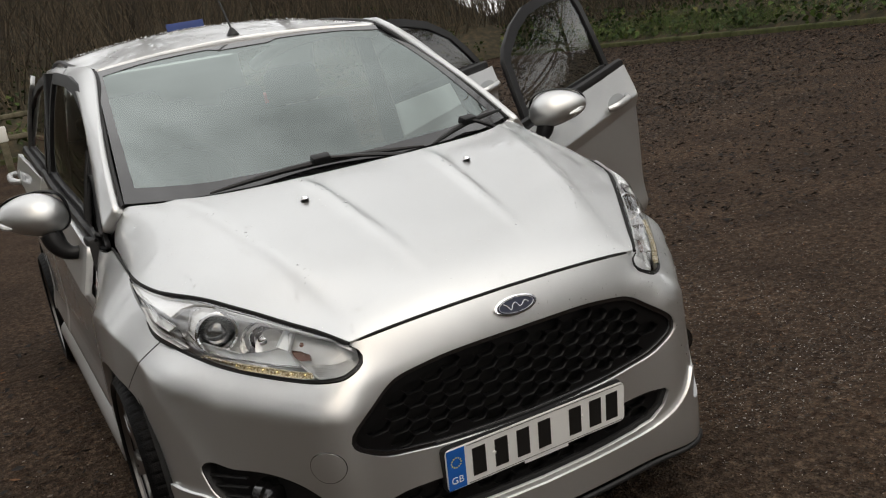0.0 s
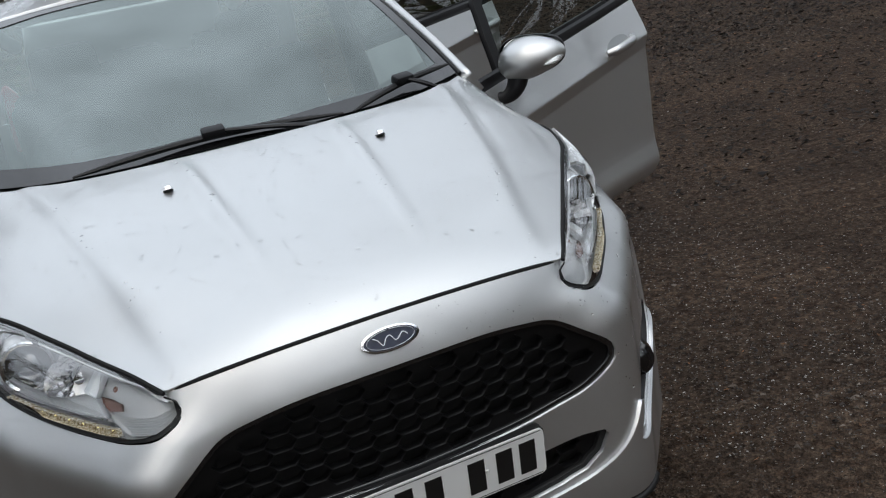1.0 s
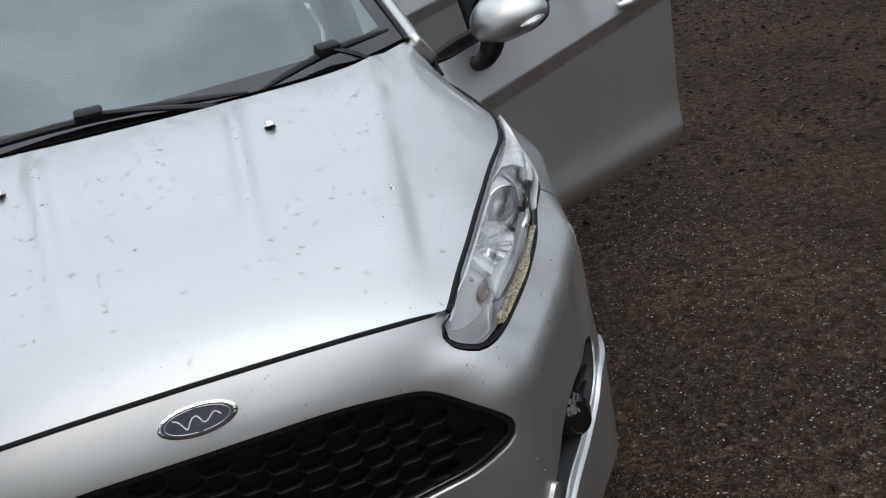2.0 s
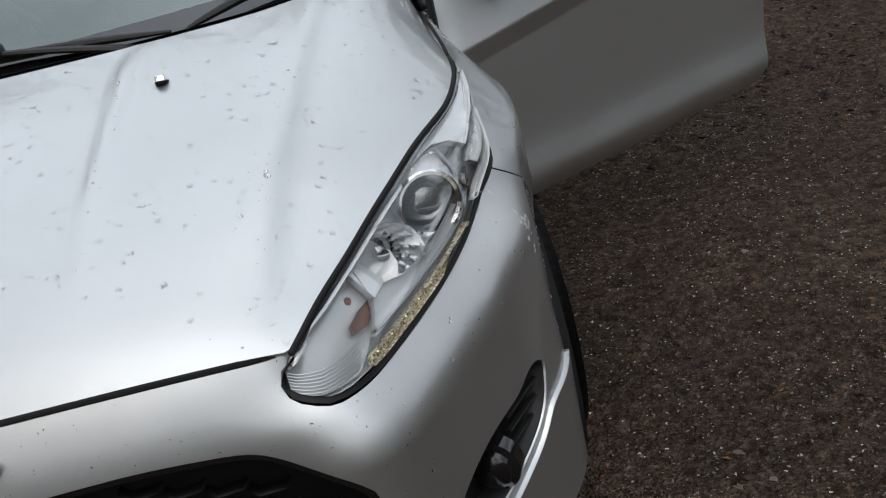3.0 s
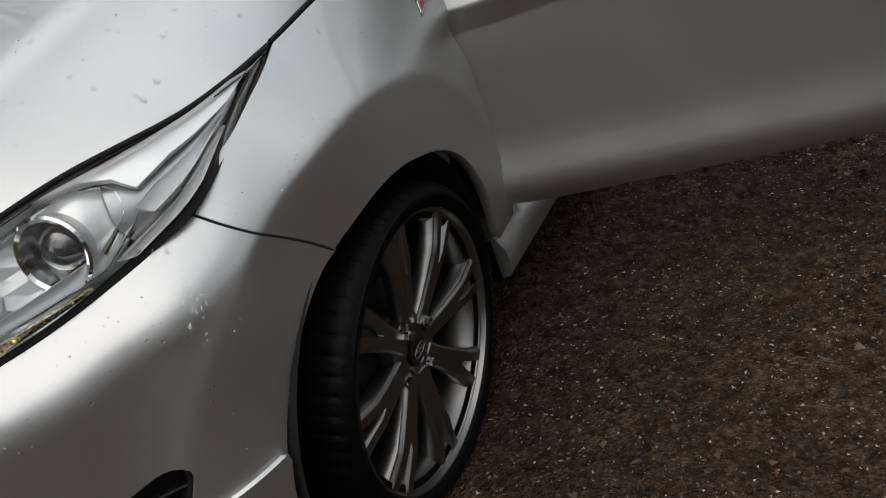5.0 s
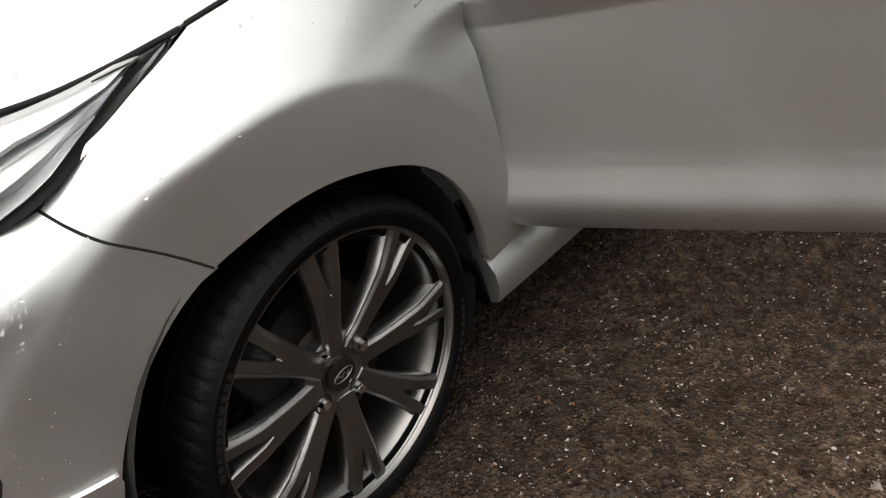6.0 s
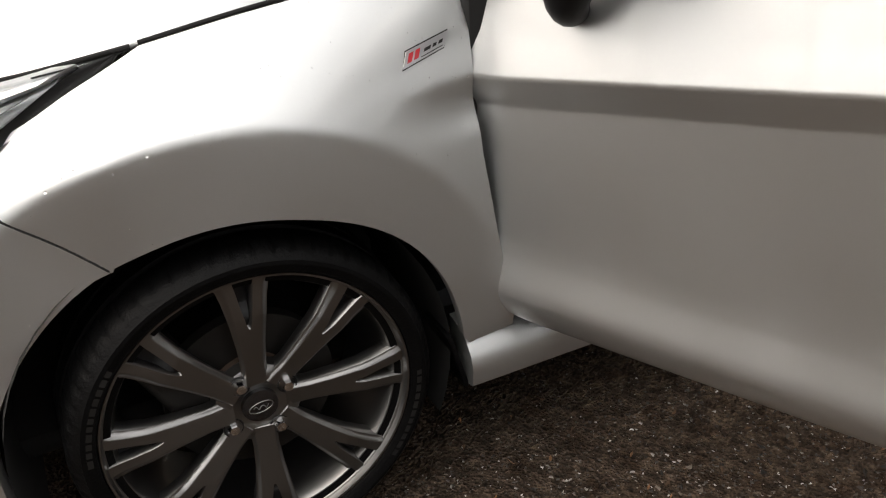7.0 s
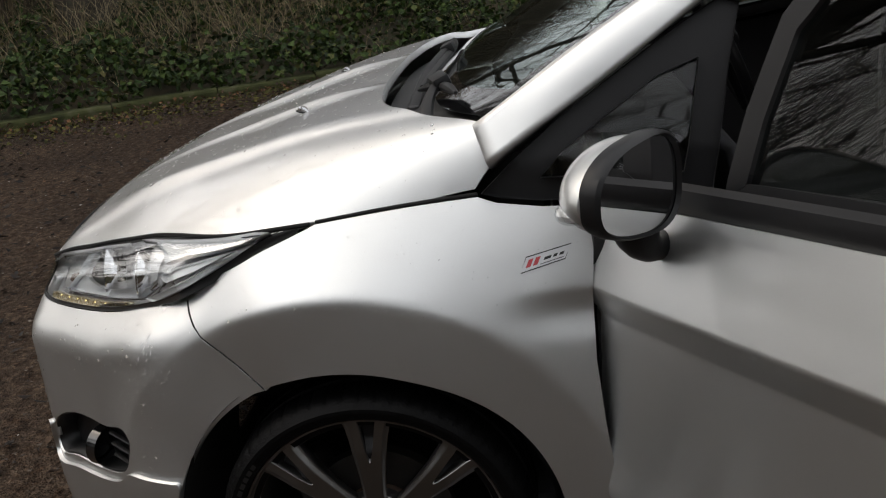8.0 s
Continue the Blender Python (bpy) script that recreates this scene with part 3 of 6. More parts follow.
def hexes(loop, pitch, h, wall, margin):
    """Honeycomb holes (long hexagons, points to the sides) that fit inside a loop."""
    out, safe = [], inset(loop, margin)
    lo, hi = safe.min(0), safe.max(0)
    flat, point, tall = pitch * .34, pitch * .665 - wall * .6, h / 2 - wall / 2
    for c in range(-14, 15):
        for r in range(-1, int((hi[1] - lo[1]) / h) + 2):
            cz = lo[1] + (r + .5 + (c % 2) / 2) * h
            hx = np.array([(-point, 0), (-flat, -tall), (flat, -tall), (point, 0), (flat, tall), (-flat, tall)]) + (c * pitch, cz)
            if inside(safe, hx).sum() == 6:
                out.append(hx)
    return out


def deep(fn, d):
    """The surface fn set back by d."""
    def at(a, b):
        a, b = np.atleast_1d(np.asarray(a, float)), np.atleast_1d(np.asarray(b, float))
        return fn(a, b) - normals_of(fn, np.stack([a, b], 1)) * d
    return at


def back(fn, d):
    """fn pushed straight back (along the car) by d."""
    return lambda a, b: fn(a, b) + np.array([0, d, 0])


grille = panel("grille", inset(GRILLE, -.002), back(skin, .016), GRILLEBLACK, car, "black honeycomb front grille", holes=hexes(GRILLE, .048, .0335, .0028, .008), step=0.05, depth=0.022)
panel("grille_surround", inset(GRILLE, -.001), back(skin, .006), GLOSSBLACK, grille, holes=(inset(GRILLE, .011),), step=0.03, depth=0.014)
# near-black sheet that stands in for the shade behind the honeycomb
panel("shade_backing", inset(GRILLE, -.012), back(skin, .060), DARK, grille, step=0.06, depth=0.004)
lower_grille = panel("lower_grille", inset(LOWGR, -.002), back(skin, .025), GRILLEBLACK, car, holes=hexes(LOWGR, .048, .0335, .0045, .006), step=0.05, depth=0.02)
panel("grille_surround", inset(LOWGR, -.001), back(skin, .012), BLACK, lower_grille, holes=(inset(LOWGR, .010),), step=0.03, depth=0.016)
# the same shade sheet behind the lower opening
panel("shade_backing", inset(LOWGR, -.012), back(skin, .065), DARK, lower_grille, step=0.06, depth=0.004)

# the lower lip and the blades at its corners
lip_top = curve([(0, .243), (.28, .247), (.37, .258), (.42, .284), (.462, .330), (.49, .375)], 24).tolist()
lip_in = curve([(.505, .385), (.490, .335), (.478, .290), (.50, .283), (.56, .293), (.66, .311), (.755, .331), (.802, .354), (.830, .376), (.87, .384), (.92, .389), (.962, .391)], 40).tolist()
lip_arch = arch(.386, .19)
lip_half = lip_top + lip_in[1:] + lip_arch[1:] + [(.96, .178), (.8, .168), (.6, .166), (.43, .170), (.2, .172), (0, .172)]
panel("front_lip", lip_half + [(-s, z) for s, z in lip_half[::-1][1:-1]], skin, PAINT, bumper, "silver lower lip with flared corner blades", step=0.024, depth=0.02, lift=0.009)
loft("splitter", lambda u, v: skin((u - .5) * 1.1, 0 * u + .165) * [1, 1, 0] + np.stack([0 * u, -.012 + .25 * v, .165 - .03 * np.minimum(v * 12, 1)], -1), 40, 6, BLACK, bumper, thick=0.012)
for sg in (1, -1):
    fm = FOG * [sg, 1]
    rec = panel("fog_recess", inset(fm, -.004), deep(skin, .045), SATIN, bumper, step=0.03, depth=0.002)
    panel("recess_wall", inset(fm, -.002), skin, BLACK, bumper, holes=(inset(fm, .004),), step=0.03, depth=0.045, lift=-.004)
    lamp_at = skin(.640 * sg, .374)
    tm = Matrix.Translation(Vector(lamp_at.tolist()) + Vector((0, .035, 0))) @ Matrix.Rotation(radians(90 - 25 * sg), 4, "Z") @ Matrix.Rotation(math.pi, 4, "Z")
    fog = part("fog_lamp", lathe([(.0, .018), (.02, .016), (.032, .008), (.034, 0), (.044, -.004), (.044, -.03)], tm, 32), GLOSSBLACK, bumper)
    part("fog_lens", lathe([(.0, .021), (.02, .019), (.031, .0105)], tm, 32), LENS, bumper)
    for i in range(3):
        zz = .372 + i * .025
        pts = [skin(sg * s, zz + .01 * (s - .7)) + np.array([0, .03, 0]) for s in np.linspace(.705, .795 + .012 * i, 6)]
        part("fin", tube(pts, .005, 8, flat=.6), BLACK, bumper)

# towing-eye cover on the right half of the bumper
cc = [(-.503 + .036 * math.cos(a), .469 + .036 * math.sin(a)) for a in np.linspace(0, 2 * math.pi, 36, endpoint=False)]
panel("towing_cover", cc, skin, PAINT, bumper, step=.02, depth=.003, lift=.0022)
panel("cover_joint", inset(cc, -.0016), skin, DARK, bumper, step=.02, depth=.001, lift=.0012)
# scuff on the left corner
rs = random.Random(5)
for i in range(16):
    a, b = .925 + rs.gauss(0, .012), .655 + rs.gauss(0, .022)
    l, w = rs.uniform(.003, .011), rs.uniform(.001, .0026)
    panel("scuff", [(a, b), (a + w, b + l * .4), (a + w * 1.4, b + l), (a - w, b + l * .5)], skin, MUD, bumper, step=.02, depth=.0004, lift=.0007)

# wings
for sg, word in ((1, "left"), (-1, "right")):
    top_edge = [(.992, .733), (1.03, .764), (1.09, .792), (1.15, .819), (1.20, .838), (1.262, .8615), (1.41, .879), (1.555, .8905), (1.585, .881), (1.66, .872), (1.742, .871)]
    rear_edge = [(1.738, .81), (1.733, .73), (1.733, .62), (1.744, .50), (1.756, .42), (1.768, .355), (1.772, .318), (1.770, .296)]
    sill_front = [(1.73, .294), (1.684, .290)]
    wing = curve(top_edge[:6], 20).tolist() + curve(top_edge[5:8], 16).tolist()[1:] + top_edge[8:] + rear_edge + sill_front
    a0, a1 = math.asin((.290 - .286) / ARCH_R), math.asin((.590 - .286) / ARCH_R)
    wing += [arch_point(k) for k in np.linspace(a0, math.pi - a1, 40)][1:]
    gl = [(s + .005, z + .001) for s, z in gap_line[::-1]]
    wing += gl
    fender = panel("wing", [(sg * s, z) for s, z in (wing if sg == 1 else wing[::-1])], skin, PAINT, car, "silver painted front wing", step=0.012, depth=0.02, rows=flare_rows() + [[(sg * s, z) for s in np.linspace(1.5, 1.74, 22)] for z in (.715, .726, .733, .738, .743, .750)])

# bonnet
front = [(.0, .0795), (.135, .085), (.29, .0945), (.398, .1045)]
side = [(.405, .108), (.450, .172), (.492, .237), (.539, .310), (.582, .378), (.621, .440), (.652, .490), (.685, .547), (.706, .594), (.725, .656), (.734, .712), (.7365, .77), (.731, .92), (.7265, 1.055)]
rear = [(.672, 1.074), (.632, 1.016), (.575, .955), (.525, .908), (.45, .872), (.32, .848), (.16, .836), (0, .833)]
bh = curve(front, 16).tolist() + curve(side, 44).tolist() + [(.712, 1.088)] + curve(rear, 26).tolist()
hood = panel("bonnet", bh + [(-x, y) for x, y in bh[::-1][1:-1]], bonnet, PAINT, car, "silver bonnet with four creases and rain drops", step=0.0125, depth=0.018, rows=[[(sg * (.375 + (y - .1) * .225 + o), y) for y in np.linspace(.1, 1.0, 80)] for sg in (1, -1) for o in (-.016, -.008, 0, .008, .016)])
for sg in (1, -1):
    p = bonnet(.259 * sg, .662)
    nz = prism([(-.017, 0), (.017, 0), (.013, .0125), (.004, .0135), (-.012, .004)], .016, Matrix.Translation(p.tolist()) @ Matrix.Rotation(radians(-90), 4, "Z") @ Matrix.Rotation(radians(-14), 4, "Y") @ Matrix.Translation((0, -.008, -.001)), bevel=.003)
    jet = part("washer_jet", nz, CHROME, hood)
    part("gasket", prism([(.021 * math.cos(a), .0115 * math.sin(a)) for a in np.linspace(0, 2 * math.pi, 24, endpoint=False)], .0025, Matrix.Translation(p.tolist()) @ Matrix.Rotation(radians(-90), 4, "Z") @ Matrix.Rotation(radians(-14), 4, "Y") @ Matrix.Rotation(radians(90), 4, "X") @ Matrix.Translation((0, -.0012, 0))), BLACK, jet)


# ---- headlamps
LT = curve([(.408, .100, .717), (.452, .169, .744), (.494, .234, .762), (.541, .308, .784), (.584, .376, .802), (.623, .438, .818), (.654, .488, .826), (.688, .545, .832), (.709, .592, .836), (.729, .655, .845), (.740, .707, .853), (.742, .765, .859)], 60)
LL = curve([(.408, .100, .717), *[skin(s, z) + np.array([-.001, .003, .002]) for s, z in low_edge[1:-1]], (.742, .51, .735), (.747, .60, .775), (.744, .69, .82), (.741, .765, .858)], 60)
uu = np.linspace(0, 1, 60)
lt_f, ll_f = nat(uu, LT), nat(uu, LL)


def lamp(depth=0.0, bulge=0.02):
    def at(u, v):
        u, v = np.asarray(u, float), np.asarray(v, float)
        a, b = lt_f(u), ll_f(u)
        p = a + (b - a) * v[..., None]
        way = np.array([.45, -.80, .40])
        k = bulge * np.sin(np.pi * v) * np.sin(np.pi * np.clip(u, 0, 1)) ** .6 - depth * np.clip(u / .05, 0, 1) * np.clip((1 - u) / .25, 0, 1) * np.clip(v / .07, 0, 1) * np.clip((1 - v) / .07, 0, 1)
        return p + k[..., None] * way
    return at


for sg in (1, -1):
    mir = (lambda f: f) if sg == 1 else mirror_x
    whole = [(0.0, .0), (.3, 0), (.6, 0), (.97, 0), (.985, .5), (.97, 1), (.6, 1), (.3, 1), (0.0, 1.0)]
    inner = curve([(.02, .10), (.2, .055), (.5, .05), (.8, .06), (.915, .22), (.90, .45), (.78, .80), (.62, .925), (.45, .95), (.25, .95), (.09, .93), (.02, .7)], 60, closed=True)
    head = loft("headlamp", mir(lamp(.0, .032)), 60, 16, LENS, car, "clear headlamp with projector lens, reflector and lit daytime strip", flip=sg == -1)
    panel("seal", whole, mir(lamp(.002)), BLACK, head, holes=(inner,), step=.04, depth=.004, flip=sg == -1)
    cut = loft("housing", mir(lambda u, v: lamp(.062, .0)(u * .95 + .012, v * .95 + .025) + (np.sin(u * 43 + 3 * np.sin(v * 17)) * .0022 * np.sin(np.pi * v))[..., None] * np.array([.45, -.8, .4])), 26, 9, BRIGHT, head, flip=sg == -1)
    cut.data.polygons.foreach_set("use_smooth", [False] * len(cut.data.polygons))

    def place(u, v, d, aim=(0.25, -1, .12)):
        p = lamp(d, .02)(np.array([u]), np.array([v]))[0] * [sg, 1, 1]
        w = Vector((aim[0] * sg, aim[1], aim[2])).normalized()
        return Matrix.Translation(p.tolist()) @ w.to_track_quat("X", "Z").to_matrix().to_4x4()

    # projector
    m = place(.51, .45, .055)
    pr = part("projector", lathe([(.052, .030), (.049, .033), (.044, .030), (.040, .012), (.034, .004), (.034, -.03)], m, 40), CHROME, head)
    part("projector_lens", lathe([(0, .026), (.012, .0245), (.024, .019), (.033, .008), (.034, 0)], m, 32), PROJ, head)
    part("shroud", lathe([(.034, .0), (.046, .006), (.060, -.005), (.075, -.05)], m, 40), BRIGHT, head)
    # main-beam bowl
    m = place(.345, .42, .060)
    part("reflector", lathe([(.056, .026), (.053, .014), (.049, .003), (.042, -.012), (.033, -.024), (.020, -.033), (0, -.036)], m, 18), CHROME, head, smooth=False)
    part("bulb_cap", lathe([(0, .0), (.010, -.002), (.012, -.02)], m, 16), CHROME, head)
    # indicator at the inner end: clouded reflector, bulb, its painted red-brown reflection, ribs
    panel("indicator_reflector", [(.03, .13), (.20, .10), (.235, .20), (.245, .48), (.22, .70), (.18, .92), (.08, .92), (.03, .72)], mir(lamp(.034)), CLOUDED, head, step=.04, depth=.01, flip=sg == -1)
    m = place(.200, .33, .036)
    part("indicator_bulb", lathe([(0, .006), (.0036, .005), (.006, 0), (.006, -.012)], m, 20), AMBER, head)
    panel("bulb_reflection", [(.180, .50), (.205, .46), (.236, .47), (.234, .58), (.215, .63), (.184, .60)], mir(lamp(.030)), BULBREFLECT, head, step=.03, depth=.006, flip=sg == -1)
    for i in range(7):
        v = .68 + i * .036
        pts = lamp(.030)(np.linspace(.055 + .002 * i, .195 - .001 * i, 8), np.full(8, v)) * [sg, 1, 1]
        part("rib", tube(pts, .0008, 5), SILVER_SATIN, head)
    panel("divider", [(.205, .09), (.238, .10), (.280, .47), (.245, .51)], mir(lamp(.026)), BLADE, head, step=.04, depth=.012, flip=sg == -1)
    # satin blade and the lit strip below it
    panel("blade", [(.24, .51), (.275, .483), (.33, .60), (.405, .687), (.49, .69), (.555, .70), (.605, .58), (.62, .66), (.56, .83), (.46, .80), (.376, .765), (.30, .75), (.222, .71)], mir(lamp(.026)), BLADE, head, step=.04, depth=.012, flip=sg == -1)
    panel("blade_edge", [(.222, .715), (.30, .755), (.376, .77), (.46, .805), (.56, .838), (.615, .70), (.622, .73), (.565, .862), (.46, .828), (.376, .79), (.30, .775), (.215, .74)], mir(lamp(.018)), CHROME, head, step=.04, depth=.008, flip=sg == -1)
    strip = panel("led_strip", [(.192, .815), (.326, .828), (.43, .855), (.530, .885), (.538, .905), (.52, .932), (.43, .930), (.335, .920), (.192, .915)], mir(lamp(.010)), LEDCELL, head, "amber-tinted daytime running strip", step=.04, depth=.012, flip=sg == -1)
    for i in range(8):
        u = .215 + i * .042
        p = lamp(.007)(np.array([u]), np.array([.865 + .045 * (i / 7)]))[0] * [sg, 1, 1]
        b = bmesh.new()
        bmesh.ops.create_icosphere(b, subdivisions=1, radius=.0015, matrix=Matrix.Translation(p.tolist()))
        part("led", b, DRLGLOW, head)
    panel("top_strip", [(.03, .115), (.2, .085), (.44, .085), (.44, .115), (.2, .12), (.05, .17), (.035, .62), (.02, .56)], mir(lamp(.008)), BRIGHTWHITE, head, step=.05, depth=.01, flip=sg == -1)
    # hood round the projector, then the bright wings that run out to the tip
    eye = curve([(.43, .13), (.50, .11), (.575, .17), (.618, .36), (.612, .58), (.57, .74)], 24)
    part("projector_hood", tube(lamp(.022)(eye[:, 0], eye[:, 1]) * [sg, 1, 1], .0038, 8), CHROME, head)
    panel("tip_liner", [(.60, .12), (.75, .10), (.90, .2), (.88, .48), (.75, .78), (.62, .90), (.60, .6)], mir(lamp(.018)), SILVER_SATIN, head, step=.04, depth=.006, flip=sg == -1)
    panel("upper_wing", [(.50, .075), (.62, .10), (.75, .085), (.88, .11), (.92, .24), (.86, .40), (.72, .36), (.655, .44), (.625, .26), (.575, .13)], mir(lamp(.005)), BRIGHTWHITE, head, step=.04, depth=.012, flip=sg == -1)
    panel("middle_wing", [(.640, .58), (.68, .50), (.77, .47), (.84, .50), (.75, .62), (.66, .70)], mir(lamp(.008)), BRIGHTWHITE, head, step=.04, depth=.010, flip=sg == -1)
    panel("lower_wing", [(.585, .86), (.66, .79), (.78, .66), (.83, .66), (.74, .82), (.61, .92)], mir(lamp(.006)), BRIGHTWHITE, head, step=.04, depth=.010, flip=sg == -1)
    # dark panel painted as the shaded gap between the wings
    panel("gap_shade", [(.60, .78), (.635, .62), (.665, .72), (.70, .70), (.66, .78), (.60, .86)], mir(lamp(.022)), GAPGREY, head, step=.04, depth=.01, flip=sg == -1)

# ---- badges
oval = [(.0585 * math.cos(a), .0235 * math.sin(a)) for a in np.linspace(0, 2 * math.pi, 48, endpoint=False)]
bm_at = Matrix.Translation((0, .047, .703)) @ Matrix.Rotation(radians(-22), 4, "X")
badge = part("nose_badge", prism(oval, .007, bm_at, bevel=.0015), CHROME, car, "dark blue oval badge with silver rim")
part("badge_field", prism([(x * .90, z * .84) for x, z in oval], .002, bm_at @ Matrix.Translation((0, -.001, 0))), BADGEBLUE, badge)
rim_line = [bm_at @ Vector((.0475 * math.cos(a), -.0022, .0172 * math.sin(a))) for a in np.linspace(0, 2 * math.pi, 49)]
part("badge_line", tube(rim_line, .0007, 6, cap=False), SILVER_SATIN, badge)
script = curve([(-.034 + .0085 * k, (.0105 - .0008 * k) * math.sin(k * 1.9 + .9)) for k in range(9)], 80)
part("badge_script", tube([bm_at @ Vector((x, -.0022, z)) for x, z in script], .0012, 6, flat=.7), WHITEPRINT, badge)

# ---- number plate
pl = Matrix.Translation((0, .030, .3705)) @ Matrix.Rotation(radians(9), 4, "X")
rr = []
for cx, cz, a in ((.248, .0435, 0), (-.248, .0435, 90), (-.248, -.0435, 180), (.248, -.0435, 270)):
    rr += [(cx + .012 * math.cos(radians(a + k)), cz + .012 * math.sin(radians(a + k))) for k in (0, 30, 60, 90)]
plate = part("number_plate", prism(rr, .004, pl), WHITEPLATE, car, "white front number plate with black bars and blue band", smooth=False)
part("plate_holder", prism([(x * 1.012, z * 1.05 - .003) for x, z in rr], .018, pl @ Matrix.Translation((0, .0045, 0))), BLACK, plate, smooth=False)
part("band", prism([(x, z) for x, z in ((-.258, -.0535), (-.210, -.0535), (-.210, .0535), (-.258, .0535))], .001, pl @ Matrix.Translation((0, -.0012, 0))), BLUEBAND, plate, smooth=False)
for x0 in (-.160, -.098, -.036, .026, .118, .180, .232):
    part("bar", box_bm((.036, .0012, .075), pl @ Vector((x0 - .012, -.0008, 0)), 0, turn=pl.to_3x3()), INK, plate, smooth=False)
for a in range(12):
    q = pl @ Vector((-.234 + .013 * math.cos(a * math.pi / 6), -.002, .018 + .013 * math.sin(a * math.pi / 6)))
    part("star", box_bm((.003, .001, .003), q, 0, turn=pl.to_3x3()), YELLOW, plate, smooth=False)
gb = bpy.data.curves.new("country_letters", "FONT")
gb.body, gb.size, gb.extrude, gb.align_x = "GB", .026, .0003, "CENTER"
gbo = new("country_letters", gb)
gbo.data.materials.append(WHITEPRINT)
gbo.parent = plate
gbo.matrix_local = pl @ Matrix.Translation((-.234, -.0018, -.038)) @ Matrix.Rotation(radians(90), 4, "X")
for zz, h in ((.0515, .0012), (-.0515, .0012)):
    part("border_line", box_bm((.456, .0008, h), pl @ Vector((.024, -.0006, zz)), 0, turn=pl.to_3x3()), INK, plate, smooth=False)
part("dealer_bar", box_bm((.13, .0008, .009), pl @ Vector((.02, .004, -.062)), 0, turn=pl.to_3x3()), WHITEPRINT, plate, smooth=False)
for sx in (-.13, .128):
    q = pl @ Vector((sx, -.001, .004))
    part("screw_cap", box_bm((.009, .004, .009), q, .003, turn=pl.to_3x3()), WHITEPLATE, plate)

# ---- windscreen, cowl and wipers
WB = curve([(-.668, 1.085, 1.008), (-.52, 1.0, .996), (-.30, .955, .990), (0, .94, .988), (.30, .955, .990), (.52, 1.0, .996), (.668, 1.085, 1.008)], 41)
WT = curve([(-.564, 1.80, 1.401), (-.3, 1.85, 1.424), (0, 1.868, 1.431), (.3, 1.85, 1.424), (.564, 1.80, 1.401)], 41)
wb_f, wt_f = nat(np.linspace(0, 1, 41), WB), nat(np.linspace(0, 1, 41), WT)


def screen(lift=0.0):
    def at(u, v):
        u, v = np.asarray(u, float), np.asarray(v, float)
        p = wb_f(u) + (wt_f(u) - wb_f(u)) * v[..., None]
        return p + (0.022 * np.sin(np.pi * v) + lift)[..., None] * np.array([0, -.45, .89])
    return at


windscreen = loft("windscreen", screen(), 41, 20, WSGLASS, car, "clear laminated windscreen reflecting bare trees", flip=False)
windscreen.visible_shadow = False
band_hole = [(.030, .085), (.2, .062), (.5, .05), (.8, .062), (.970, .085), (.976, .5), (.976, .94), (.85, .962), (.62, .962), (.58, .935), (.42, .935), (.38, .962), (.15, .962), (.024, .94), (.024, .5)]
panel("screen_border", [(0, 0), (1, 0), (1, 1), (0, 1)], screen(.0025), GLOSSBLACK, windscreen, holes=(band_hole,), step=.05, depth=.002)
cowl_b = curve([(-.70, 1.10, .985), (-.55, .945, .962), (-.40, .875, .955), (0, .845, .962), (.40, .875, .955), (.55, .945, .962), (.70, 1.10, .985)], 41)
cb_f = nat(np.linspace(0, 1, 41), cowl_b)
loft("cowl", lambda u, v: cb_f(u) + (wb_f(u) + np.array([0, .03, .006]) - cb_f(u)) * v[..., None] - (np.sin(np.pi * v) * .012)[..., None] * np.array([0, 0, 1.0]), 41, 8, BLACK, car, "black plastic cowl panel below the windscreen")


def wiper(pivot, tip0, tip1, joint):
    joint, pivot = np.array(joint), np.array(pivot)
    arm = part("wiper", tube(curve([pivot, pivot * .45 + joint * .55 + [0, -.012, .018], joint + [0, -.004, .016]], 12), np.linspace(.016, .010, 12), 8, flat=.55), SATIN, car, "black windscreen wiper")
    part("pivot_cap", lathe([(0, .012), (.012, .010), (.015, .004), (.015, -.02)], Matrix.Translation(pivot.tolist()) @ Matrix.Rotation(radians(-90), 4, "Y"), 20), BLACK, arm)
    part("blade", tube(curve([tip0, joint + [0, 0, .004], tip1], 16), [.004, .007, .009, .010, .011, .011, .012, .012, .012, .012, .011, .011, .010, .009, .007, .004], 8, flat=.8), BLACK, arm)
    way = Vector(tip1) - Vector(tip0)
    part("clip", box_bm((.060, .034, .026), joint + [0, -.004, .014], .006, turn=Euler((radians(22), 0, math.atan2(way.y, way.x)))), SATIN, arm)


wiper((.30, .905, .955), (-.446, .936, 1.004), (.255, .922, .998), (-.087, .957, 1.014))
wiper((.60, .965, .958), (.284, .919, .996), (.622, 1.027, 1.046), (.461, .987, 1.028))

# dark seals in the joints round the bonnet and the wings
for pts in ([skin(s, float(GAP_Z(abs(s))) + .0035) + np.array([0, .0035, -.001]) for s in np.linspace(-.43, .43, 60)],):
    part("bonnet_seal", tube(pts, .0042, 8), DARK, hood)
